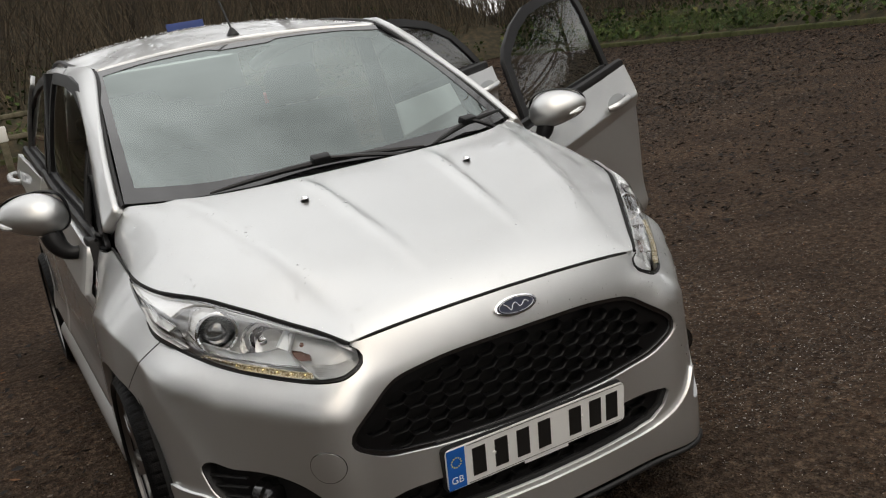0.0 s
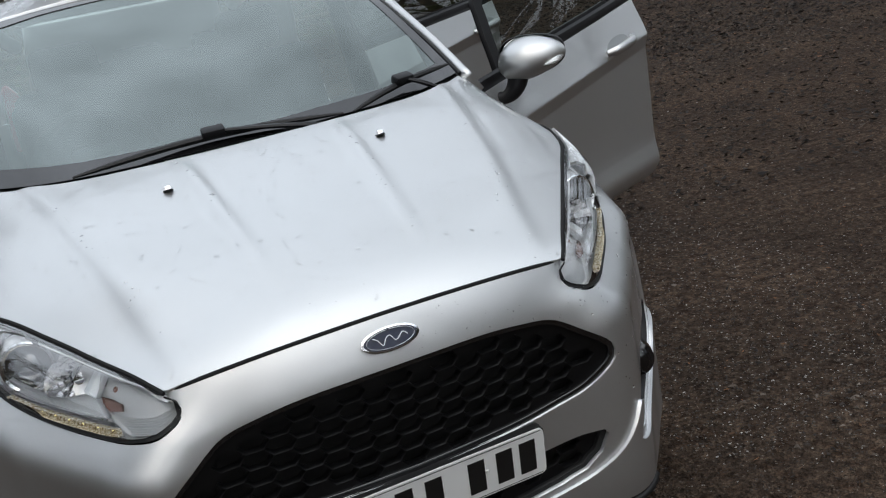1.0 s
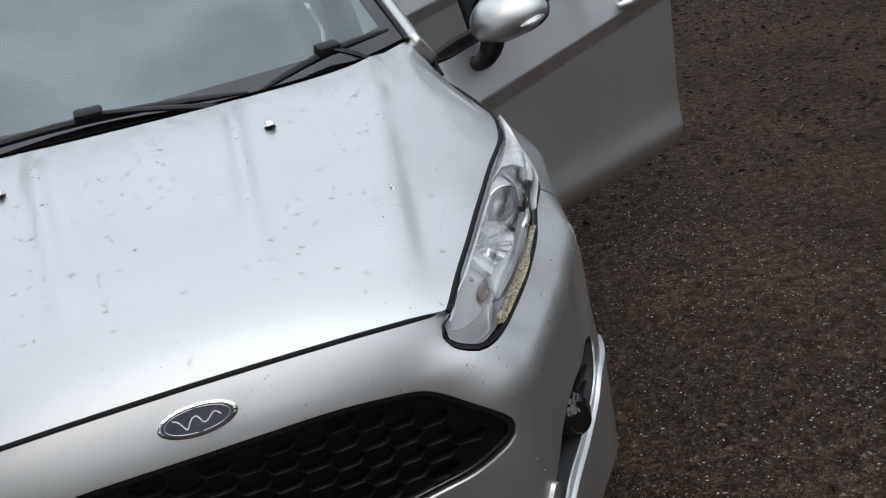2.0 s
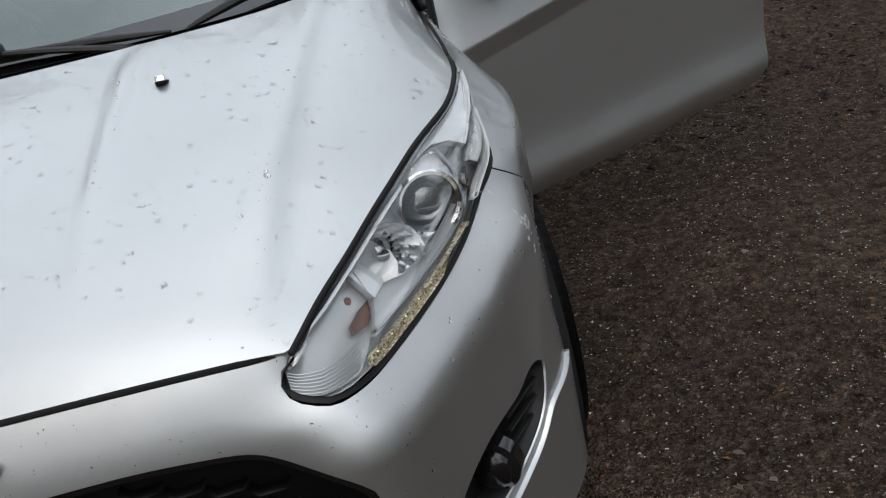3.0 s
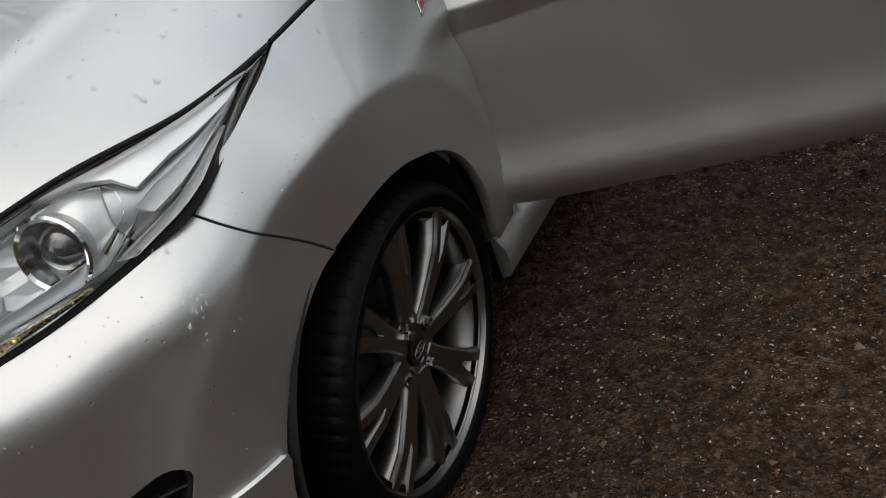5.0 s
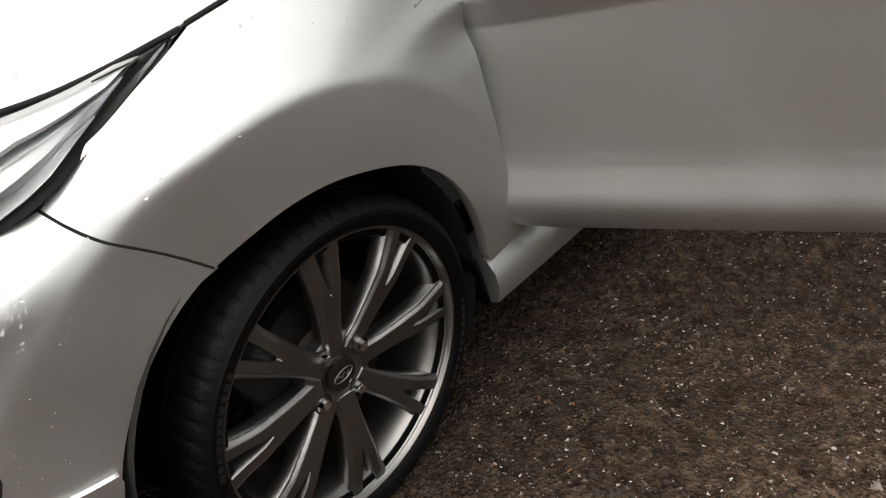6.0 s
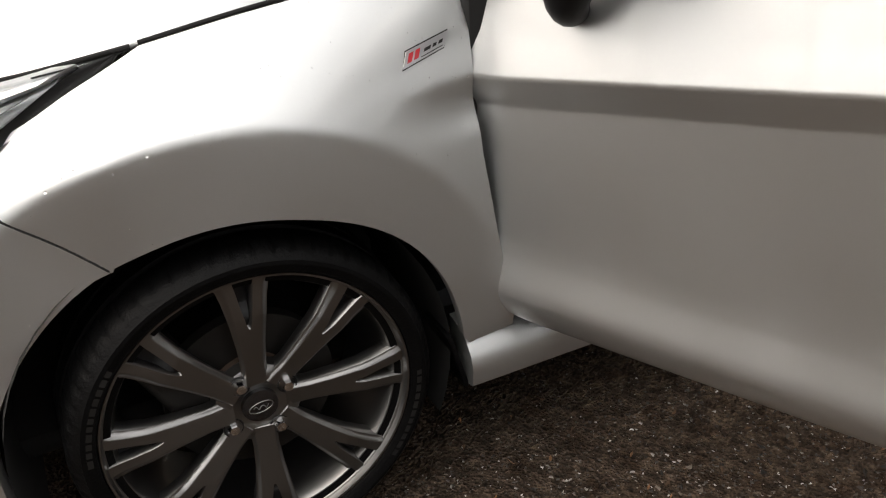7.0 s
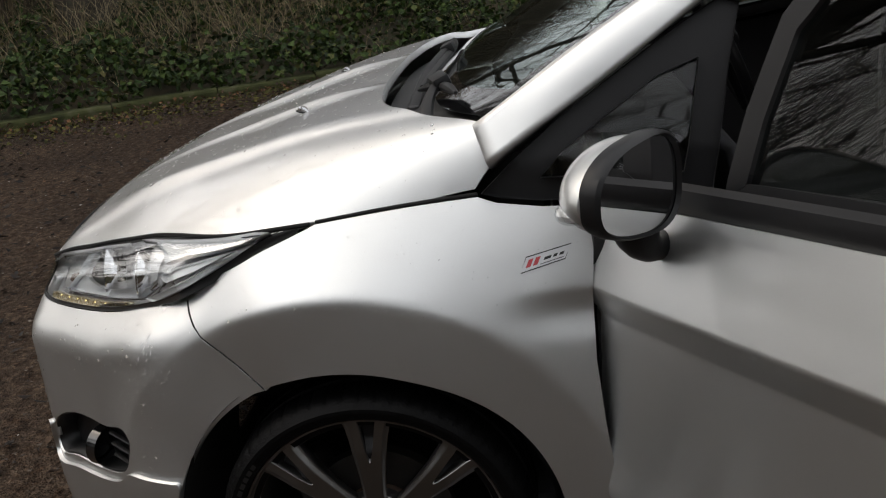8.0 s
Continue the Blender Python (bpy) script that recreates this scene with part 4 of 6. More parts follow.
for sg in (1, -1):
    pts = [skin(sg * s, z) for s, z in curve([(1.262, .8625), (1.41, .8805), (1.555, .8925)], 24)]
    part("bonnet_seal", tube([p + np.array([-.003 * sg, 0, .002]) for p in pts], .0034, 8), DARK, hood)
    pts = lt_f(np.linspace(0, 1, 50)) * [sg, 1, 1] + np.array([-.002 * sg, .002, .0025])
    part("bonnet_seal", tube(pts, .0042, 8), DARK, hood)
    pts = [skin(sg * (s + .0025), z) - np.array([.002 * sg, 0, 0]) for s, z in gap_line]
    part("wing_seal", tube(pts, .0022, 6), DARK, bumper)

# ---- wheels
WHEEL_Y = .829


def tyre_bm(sides=360):
    prof = [(.230, -.085), (.246, -.098), (.266, -.1015), (.283, -.096), (.2915, -.085), (.2955, -.070), (.2955, -.030), (.288, -.028), (.288, -.020), (.296, -.018),
            (.296, .018), (.288, .020), (.288, .028), (.2955, .030), (.2955, .070), (.2915, .085), (.2835, .0955), (.2775, .0995), (.2765, .1012), (.270, .1020), (.2685, .1010), (.260, .1000), (.2565, .0975), (.2535, .0955), (.2520, .0900), (.2500, .0800), (.230, .075)]
    bm = bmesh.new()
    rings = []
    for k in range(sides):
        a = 2 * math.pi * k / sides
        cut = (k % 6) == 0
        ring = []
        for r, x in prof:
            rr = r - (.0040 if cut and .290 < r < .2977 and abs(x) > .06 else 0)
            ring.append(bm.verts.new((x, rr * math.cos(a), rr * math.sin(a))))
        rings.append(ring)
    for k in range(sides):
        A, B = rings[k], rings[(k + 1) % sides]
        for j in range(len(prof) - 1):
            bm.faces.new((A[j], B[j], B[j + 1], A[j + 1]))
    bmesh.ops.recalc_face_normals(bm, faces=bm.faces[:])
    bmesh.ops.scale(bm, vec=(1, .985, .985), verts=bm.verts[:])
    return bm


def wheel_meshes():
    """The meshes of one wheel round the local x axis, its face towards +x."""
    one = Matrix()
    rim = lathe([(.190, -.09), (.196, .02), (.2035, .062), (.2085, .072), (.2190, .076), (.2225, .083), (.2245, .0905), (.2275, .0910), (.2290, .087), (.220, .080)], one, 96)
    hubp = lathe([(0, .060), (.034, .061), (.040, .064), (.048, .067), (.060, .066), (.070, .058), (.072, .035), (.0, .035)], one, 48)
    cap = lathe([(0, .0705), (.020, .070), (.029, .068), (.0305, .058)], one, 32)
    nut = bmesh.new()
    bmesh.ops.create_cone(nut, cap_ends=True, segments=6, radius1=.0095, radius2=.0085, depth=.016, matrix=Matrix.Rotation(radians(90), 4, "Y"))
    disc = lathe([(.07, .020), (.139, .020), (.139, -.004), (.07, -.004)], one, 64, close=True)
    hat = lathe([(0, .034), (.066, .034), (.070, .028), (.070, 0)], one, 48)
    bmesh.ops.scale(rim, vec=(1.012, 1.084, 1.084), verts=rim.verts[:])
    return rim, hubp, cap, nut, disc, hat


SPOKE = [(.0215, .040), (.0195, .075), (.0225, .115), (.0275, .155), (.0330, .190), (.0390, .215), (.0475, .2285), (.0165, .2295), (.0135, .2150), (.0090, .185), (.0038, .155), (.0016, .147), (0, .146)]
SPOKE = SPOKE + [(-x, z) for x, z in SPOKE[::-1][1:]]
SPOKE_B, SPOKE_W = [.04, .075, .115, .155, .19, .215, .2285], [.0215, .0195, .0225, .0275, .033, .039, .0475]
SLOT = [(0, .144), (.0048, .155), (.0100, .185), (.0145, .2150), (.0175, .2290), (-.0175, .2290), (-.0145, .2150), (-.0100, .185), (-.0048, .155)]


def spoke_face(turn, sunk=0.0):
    """One spoke's face: a flat top with chamfered sides, falling a little towards the hub."""
    def at(a, b):
        a, b = np.asarray(a, float), np.asarray(b, float)
        half = np.interp(b, SPOKE_B, SPOKE_W)
        side = np.clip(np.abs(a) / half, 0, 1)
        crown = -.007 * smooth01((side - .70) / .30) + .003 * np.clip(a / half, -1, 1)
        x = .066 + .016 * np.clip((b - .045) / .12, 0, 1) - .003 * smooth01((b - .15) / .07) + crown - sunk * (1 - .6 * smooth01((.185 - b) / .03))
        y, z = b * math.cos(turn) - a * math.sin(turn), b * math.sin(turn) + a * math.cos(turn)
        return np.stack([x + .002, y * 1.055, z * 1.055], -1)
    return at


def wheel(label):
    hub = tagged(new("wheel"), label)
    rim, hubp, cap, nut, disc, hat = wheel_meshes()
    part("tyre", tyre_bm(), RUBBER, hub, "black low-profile tyre")
    rim_ob = part("rim", rim, RIM, hub, "grey eight-spoke alloy rim")
    for i in range(8):
        turn = 2 * math.pi * (i - .03) / 8
        bar = panel("spoke", SPOKE, spoke_face(turn), RIM, hub, step=.006, depth=.030, flip=True, rows=[[(o * float(np.interp(b, SPOKE_B, SPOKE_W)), b) for b in np.linspace(.045, .224, 46)] for k in (.68, .78, .88, .96) for o in (k, -k)])
        # black floor gives the slot's shade by colour
        panel("slot_shade", SLOT, spoke_face(turn, .026), SATIN, bar, step=.01, depth=.004, flip=True)
    part("hub_plate", hubp, RIM, hub)
    part("centre_cap", cap, GLOSSBLACK, hub)
    part("cap_ring", tube([(.0712, .0195 * math.cos(a), .0095 * math.sin(a) + .002 * math.cos(a)) for a in np.linspace(0, 2 * math.pi, 41)], .0007, 6, cap=False), STEEL, hub)
    part("cap_mark", tube(curve([(.0712, -.012 + .004 * i, .0035 * math.sin(i * 2.2)) for i in range(7)], 30), .0007, 6), STEEL, hub)
    me = bpy.data.meshes.new("wheel_nut")
    nut.to_mesh(me)
    nut.free()
    me.materials.append(CHROME)
    for i in range(4):
        a = math.pi / 2 * i + radians(118)
        ob = new("wheel_nut", me)
        ob.parent = hub
        ob.location = (.069, .054 * math.cos(a), .054 * math.sin(a))
        part("nut_well", lathe([(.0170, .0672), (.0160, .0690), (.0145, .0685), (.0140, .060), (.0, .060)], Matrix.Translation((0, .054 * math.cos(a), .054 * math.sin(a))), 24), SATIN, hub)
    part("brake_disc", disc, DISC, hub)
    part("disc_hat", hat, material("rusty_iron", (.09, .06, .045), .7, .4), hub)
    part("caliper", box_bm((.075, .075, .15), (-.005, -.112, .055), .014, 3, turn=Euler((radians(26), 0, 0))), DISC, hub)
    # raised lettering band of the side wall as plain bars
    rnd = random.Random(3)
    for base in (140, 320):
        a = base
        for i in range(11):
            wdt = rnd.uniform(2.0, 3.2)
            b = bmesh.new()
            ring = []
            for rr in (.2565, .2655):
                for d in (0, wdt):
                    k = radians(a + d)
                    ring.append(b.verts.new((.1012, rr * math.cos(k), rr * math.sin(k))))
            b.faces.new((ring[0], ring[1], ring[3], ring[2]))
            part("sidewall_bar", b, material("raised_rubber", (.010, .010, .010), .5) if (base, i) == (140, 0) else bpy.data.materials["raised_rubber"], hub)
            a += wdt + .9
    return hub


w0 = wheel("grey eight-spoke alloy wheel with low-profile tyre")
w0.parent = car
w0.matrix_basis = pose(.746, WHEEL_Y + .003, .286)
for x, y, turn in ((-.744, WHEEL_Y, 180), (.744, REAR_Y, 0), (-.744, REAR_Y, 180)):
    c = copy_thing(w0, pose(x, y, .288, 0, 0, turn) @ Matrix.Rotation(radians(17 * y), 4, "X"))
for x, y in ((.70, HUB_Y), (-.70, HUB_Y), (.70, REAR_Y), (-.70, REAR_Y)):
    sg = 1 if x > 0 else -1
    liner = loft("wheel_arch_liner", lambda u, v: np.stack([sg * (.815 - .35 * v), y + .352 * np.cos(np.pi * (u * 1.26 - .13)), .286 + .352 * np.sin(np.pi * (u * 1.26 - .13))], -1), 32, 4, DARK, car, "black plastic wheel-arch liner", flip=sg == -1)
    part("mud_flap", box_bm((.10, .010, .12), (sg * .775, y + .362, .245), .004, turn=Euler((radians(14), 0, 0))), RUBBER, car)

# ---- doors
DOOR_Z = [.20, .28, .30, .318, .338, .358, .372, .385, .40, .42, .445, .475, .52, .60, .695, .7445, .80, .86, .92, .98, 1.05, 1.2]
DOOR_X = [-.12, -.058, -.036, -.020, -.0075, .001, .0030, .0022, -.001, -.0055, -.0105, -.0140, -.0160, -.0172, -.0180, -.002, -.0205, -.0385, -.056, -.074, -.097, -.15]
door_grid = np.arange(.20, 1.2, .001)
door_line = np.convolve(np.pad(np.interp(door_grid, DOOR_Z, DOOR_X), 9, mode="edge"), np.exp(-((np.arange(-9, 10) / 3.2) ** 2)) / np.exp(-((np.arange(-9, 10) / 3.2) ** 2)).sum(), mode="valid")


def DOOR(z):
    """The door's upright profile: a crisp crease, a flat below it and a turned-under foot."""
    return np.interp(z, door_grid, door_line)


HOUSE = nat([.85, .93, 1.0, 1.1, 1.2, 1.3, 1.42, 1.5], [-.052, -.062, -.070, -.085, -.105, -.130, -.168, -.205])


def taper(y, z):
    """The cabin draws in towards the windscreen."""
    return (.036 + .10 * np.clip((np.asarray(z, float) - .95) / .45, 0, 1)) * smooth01((2.15 - np.asarray(y, float)) / 1.05)


def side_x(y):
    return np.interp(y, plan_p[11:21, 1], plan_p[11:21, 0])


def belt(y):
    """Height of the window line along the car."""
    return np.interp(y, [1.0, 1.262, 2.3, 3.3], [.90, .922, 1.060, 1.125])


def crease_lift(y):
    return (y - 1.25) * .125


def make_door(front, opened, sg):
    """Builds a door round its hinge: local u runs back along the car, w outwards."""
    y0 = 1.262 if front else 2.30
    u1 = 1.02 if front else .93
    hinge = tagged(new("front_door" if front else "rear_door"), ("silver front door" if front else "silver rear door") + (", standing open" if opened else ", shut"))
    hinge.parent = car

    def face(u, z):
        y = y0 + u
        zz = z - crease_lift(y) * smooth01((z - .5) / .2)
        return np.stack([DOOR(zz) - .007 * np.clip((.03 - u) / .07, 0, 1) ** 2, u, z], -1) * [sg, 1, 1]

    def sash(u, z):
        return np.stack([HOUSE(z) - taper(y0 + u, z), u + 0 * z, z], -1) * [sg, 1, 1]

    bl = lambda u: float(belt(y0 + u))
    if front:
        out = [(-.018, bl(0) - .035), (-.026, .73), (-.026, .62), (-.012, .50), (.002, .42), (.016, .355), (.024, .330), (.040, .318), (.10, .314), (.5, .308), (1.00, .308), (1.055, .316),
               (1.080, .35), (1.092, .45), (1.104, .60), (1.115, .80), (1.118, .93), (1.10, bl(1.10) - .03)]
    else:
        out = [(.0, bl(0) - .035), (-.01, .80), (-.04, .60), (-.055, .45), (-.065, .36), (-.05, .322), (0, .312), (.40, .310), (.52, .33), (.60, .42), (.66, .55), (.74, .66), (.86, .74), (.925, .85), (.93, bl(.93) - .03)]
    if front and opened:
        out = [(u - .035 if u < .03 else u, z) for u, z in out]
    top = [(u, bl(u) - .035) for u in np.linspace(out[-1][0], out[0][0], 12)[1:-1]]
    skin_ob = panel("door_skin", out + top, face, PAINT, hinge, step=.0135, depth=.022, flip=sg == -1, rows=[[(u, zc + crease_lift(y0 + u)) for u in np.arange(-.07, 1.13, .012)] for zc in (.686, .692, .698, .706, .733, .739, .7445, .750, .756)] + [[(u, zc) for u in np.arange(-.04, 1.13, .012)] for zc in (.338, .348, .358, .366, .375, .385, .395, .405)])
    # inner trim of the door
    inner = [(u * .97 + .015, z) for u, z in out + top]
    panel("door_card", inner, lambda u, z: face(u, z) * [.2, 1, 1] - np.array([.075 * sg, 0, 0]), CLOTH, hinge, step=.06, depth=-.05, flip=sg == 1)
    # window frame and glass
    if front:
        win = [(.185, bl(.19) - .03), (.190, 1.05), (.208, 1.175), (.25, 1.232), (.36, 1.315), (.48, 1.378), (.62, 1.412), (.78, 1.428), (.885, 1.430), (.92, 1.34), (.95, 1.20), (.985, 1.08), (1.0, bl(1.0) - .03)]
        rim_w = .040
    else:
        win = [(.02, bl(.02) - .03), (-.02, 1.10), (-.06, 1.28), (-.095, 1.435), (.1, 1.435), (.35, 1.42), (.55, 1.385), (.72, 1.31), (.84, 1.20), (.90, bl(.9) + .02), (.90, bl(.9) - .03)]
        rim_w = .040
    loop = straight(np.array(win + win[:1]), .05)[:-1]
    hole = inset(loop, rim_w)
    frame_ob = panel("window_frame", loop, sash, SATIN, hinge, holes=(hole,), step=.05, depth=.022, flip=sg == -1)
    pane = panel("window_pane", inset(loop, rim_w - .012), lambda u, z: sash(u, z) - np.array([.008 * sg, 0, 0]), GLASS if front else PRIVACY, hinge, step=.08, depth=.003, flip=sg == -1)
    pane.visible_shadow = False
    # black strip under the glass
    u_a, u_b = (-.02, 1.09) if front else (0, .93)
    part("waist_strip", tube([(sg * (HOUSE(bl(u)) - float(taper(y0 + u, bl(u))) + .014), u, bl(u) - .022) for u in np.linspace(u_a, u_b, 24)], np.r_[.006, .012, np.full(22, .017)], 8, flat=1.5), SATIN, hinge)
    # handle
    hu, hz = (.885, .885) if front else (.80, .985)
    hx = float(DOOR(hz - crease_lift(y0 + hu)))
    cup = [(hu + .085 * math.cos(a), hz + .012 * math.cos(a) + .034 * math.sin(a)) for a in np.linspace(0, 2 * math.pi, 30, endpoint=False)]
    # the dish is flat: darker silver stands in for its shade
    dish = panel("handle_dish", cup, lambda u, z: face(u, z) + (np.array([.0015, 0, 0]) - np.array([.022, 0, 0]) * np.clip(1 - ((u - hu) / .085) ** 2 - ((z - hz) / .034) ** 2, 0, 1)[..., None] * 0) * sg, material("handle_dish_shade", (.40, .41, .41), .3, .9) if "handle_dish_shade" not in bpy.data.materials else bpy.data.materials["handle_dish_shade"], hinge, step=.015, depth=.002, flip=sg == -1)
    grip = [(sg * (hx + .004), hu - .095, hz - .016), (sg * (hx + .030), hu - .065, hz - .010), (sg * (hx + .040), hu, hz), (sg * (hx + .034), hu + .065, hz + .010), (sg * (hx + .006), hu + .100, hz + .016)]
    part("door_handle", tube(curve(grip, 16), [.010, .012, .014, .015, .015, .0155, .0155, .0155, .0155, .0155, .0155, .015, .014, .013, .012, .010], 10, flat=1.15), PAINT, hinge, "painted grip handle")
    if front:
        mirror_for(hinge, sg)
    return hinge


def mirror_for(hinge, sg):
    """The door mirror, in the door's own axes."""
    mcx, mcu, mcz = 0.0, 0.0, 0.0
    seatm = Matrix.Translation((sg * .066, .178, .970 if sg == 1 else .992)) @ Matrix.Rotation(radians(27 * sg), 4, "Z")
    foot = part("mirror_foot", tube(curve([(sg * -.055, .112, .862), (sg * -.02, .117, .858), (sg * .012, .127, .880), (sg * .03, .142, .930)], 14), [.020, .021, .022, .023, .024, .026, .028, .030, .032, .034, .035, .036, .036, .036], 14, flat=.95), SATIN, hinge, "black mirror foot")
    # the shell is a squashed egg, wider outboard, cut flat at the glass
    bm = bmesh.new()
    bmesh.ops.create_uvsphere(bm, u_segments=36, v_segments=24, radius=1.0)
    for v in bm.verts:
        x, y, z = v.co
        taper = 1 - .22 * x
        h = .074 if z > 0 else .062
        v.co = Vector((x * .114, (y * .085 if y < 0 else y * .012) * (1 - .25 * x), z * h * taper + .010 * x))
    bmesh.ops.transform(bm, matrix=seatm @ Matrix.Diagonal((sg, 1, 1, 1)), verts=bm.verts[:])
    bmesh.ops.recalc_face_normals(bm, faces=bm.faces[:])
    shell = part("mirror_shell", bm, PAINT, hinge, "silver door-mirror shell with indicator")

    def egg(k, grow, d, u0):
        out = []
        for a in np.linspace(0, 2 * math.pi, 40, endpoint=False):
            ca, sa = math.cos(a), math.sin(a)
            e = .75
            x, z = math.copysign(abs(ca) ** e, ca), math.copysign(abs(sa) ** e, sa)
            out.append((sg * (mcx + x * .110 * grow), u0 + d, mcz + .004 + z * (.072 if z > 0 else .063) * grow * (1 - .20 * x) + .008 * x))
        return out

    def ring(name, loops, mat, lab=""):
        b = bmesh.new()
        rows = [[b.verts.new(p) for p in lp] for lp in loops]
        for A, B in zip(rows[:-1], rows[1:]):
            for i in range(40):
                b.faces.new((A[i], A[(i + 1) % 40], B[(i + 1) % 40], B[i]))
        if name == "mirror_glass":
            b.faces.new(rows[-1])
        bmesh.ops.transform(b, matrix=seatm, verts=b.verts[:])
        bmesh.ops.recalc_face_normals(b, faces=b.faces[:])
        return part(name, b, mat, hinge, lab)

    ring("mirror_bezel", [egg(0, 1.0, .0, mcu), egg(0, 1.022, .008, mcu), egg(0, 1.01, .024, mcu), egg(0, .96, .029, mcu), egg(0, .92, .023, mcu)], SATIN, "black mirror bezel")
    ring("mirror_glass", [egg(0, .94, .022, mcu), egg(0, .90, .022, mcu)], MIRROR)
    pts = [(sg * (mcx + .045), mcu - .064, mcz - .020), (sg * (mcx + .078), mcu - .044, mcz - .012), (sg * (mcx + .092), mcu - .020, mcz - .006), (sg * (mcx + .100), mcu + .001, mcz - .006)]
    pts = [tuple(seatm @ Vector(p)) for p in pts]
    part("mirror_indicator", tube(curve(pts, 14), [.003, .006, .008, .010, .011, .0125, .0135, .014, .014, .014, .013, .012, .009, .005], 10), LENS, hinge)
    part("indicator_core", tube(curve(pts, 14), [.002, .004, .006, .008, .009, .0105, .0115, .012, .012, .012, .011, .0095, .007, .003], 8), BRIGHT, hinge)
    part("indicator_bulb", tube(curve(pts[1:3], 8), .0115, 8), AMBER, hinge)


for sg in (1, -1):
    d = make_door(True, sg == 1, sg)
    d.matrix_basis = pose((.838 if sg == 1 else .836) * sg, 1.253 if sg == 1 else 1.262, 0, 0, 0, -62.5 if sg == 1 else 0)
    d = make_door(False, sg == 1, sg)
    d.matrix_basis = pose(.838 * sg, 2.30 if sg == 1 else 2.40, 0, 0, 0, -62 if sg == 1 else 0)


# ---- pillars, roof, body side
def house(y, z):
    """The cabin's side above the window line."""
    y, z = np.asarray(y, float), np.asarray(z, float)
    return np.stack([.836 + HOUSE(z) - taper(y, z) - .10 * smooth01((y - 3.0) / .9), y, z], -1)


ROOF_Z = nat([1.78, 1.9, 2.2, 2.6, 3.0, 3.4, 3.62], [1.428, 1.453, 1.505, 1.532, 1.522, 1.478, 1.438])


def roof(x, y):
    x, y = np.asarray(x, float), np.asarray(y, float)
    return np.stack([x, y, ROOF_Z(y) - (.026 + .030 * smooth01((y - 1.75) / .5)) * (np.abs(x) / .585) ** 2.2], -1)


rh = [(0, 1.872), (.3, 1.855), (.50, 1.822), (.553, 1.808), (.580, 1.95), (.588, 2.2), (.588, 2.6), (.575, 3.0), (.54, 3.4), (.47, 3.58), (0, 3.62)]
roof_ob = panel("roof", rh + [(-x, y) for x, y in rh[::-1][1:-1]], roof, PAINT, car, "silver roof beaded with rain", step=.06, depth=.02)
part("aerial_base", lathe([(0, .030), (.008, .026), (.020, .008), (.026, 0)], Matrix.Translation(roof(0, 1.93).tolist()) @ Matrix.Rotation(radians(-90), 4, "Y"), 24), BLACK, roof_ob)
part("aerial", tube([roof(0, 1.93) + np.array([0, .16 * k, .02 + .20 * k]) for k in np.linspace(0, 1, 8)], np.linspace(.0045, .0028, 8), 8), BLACK, roof_ob)
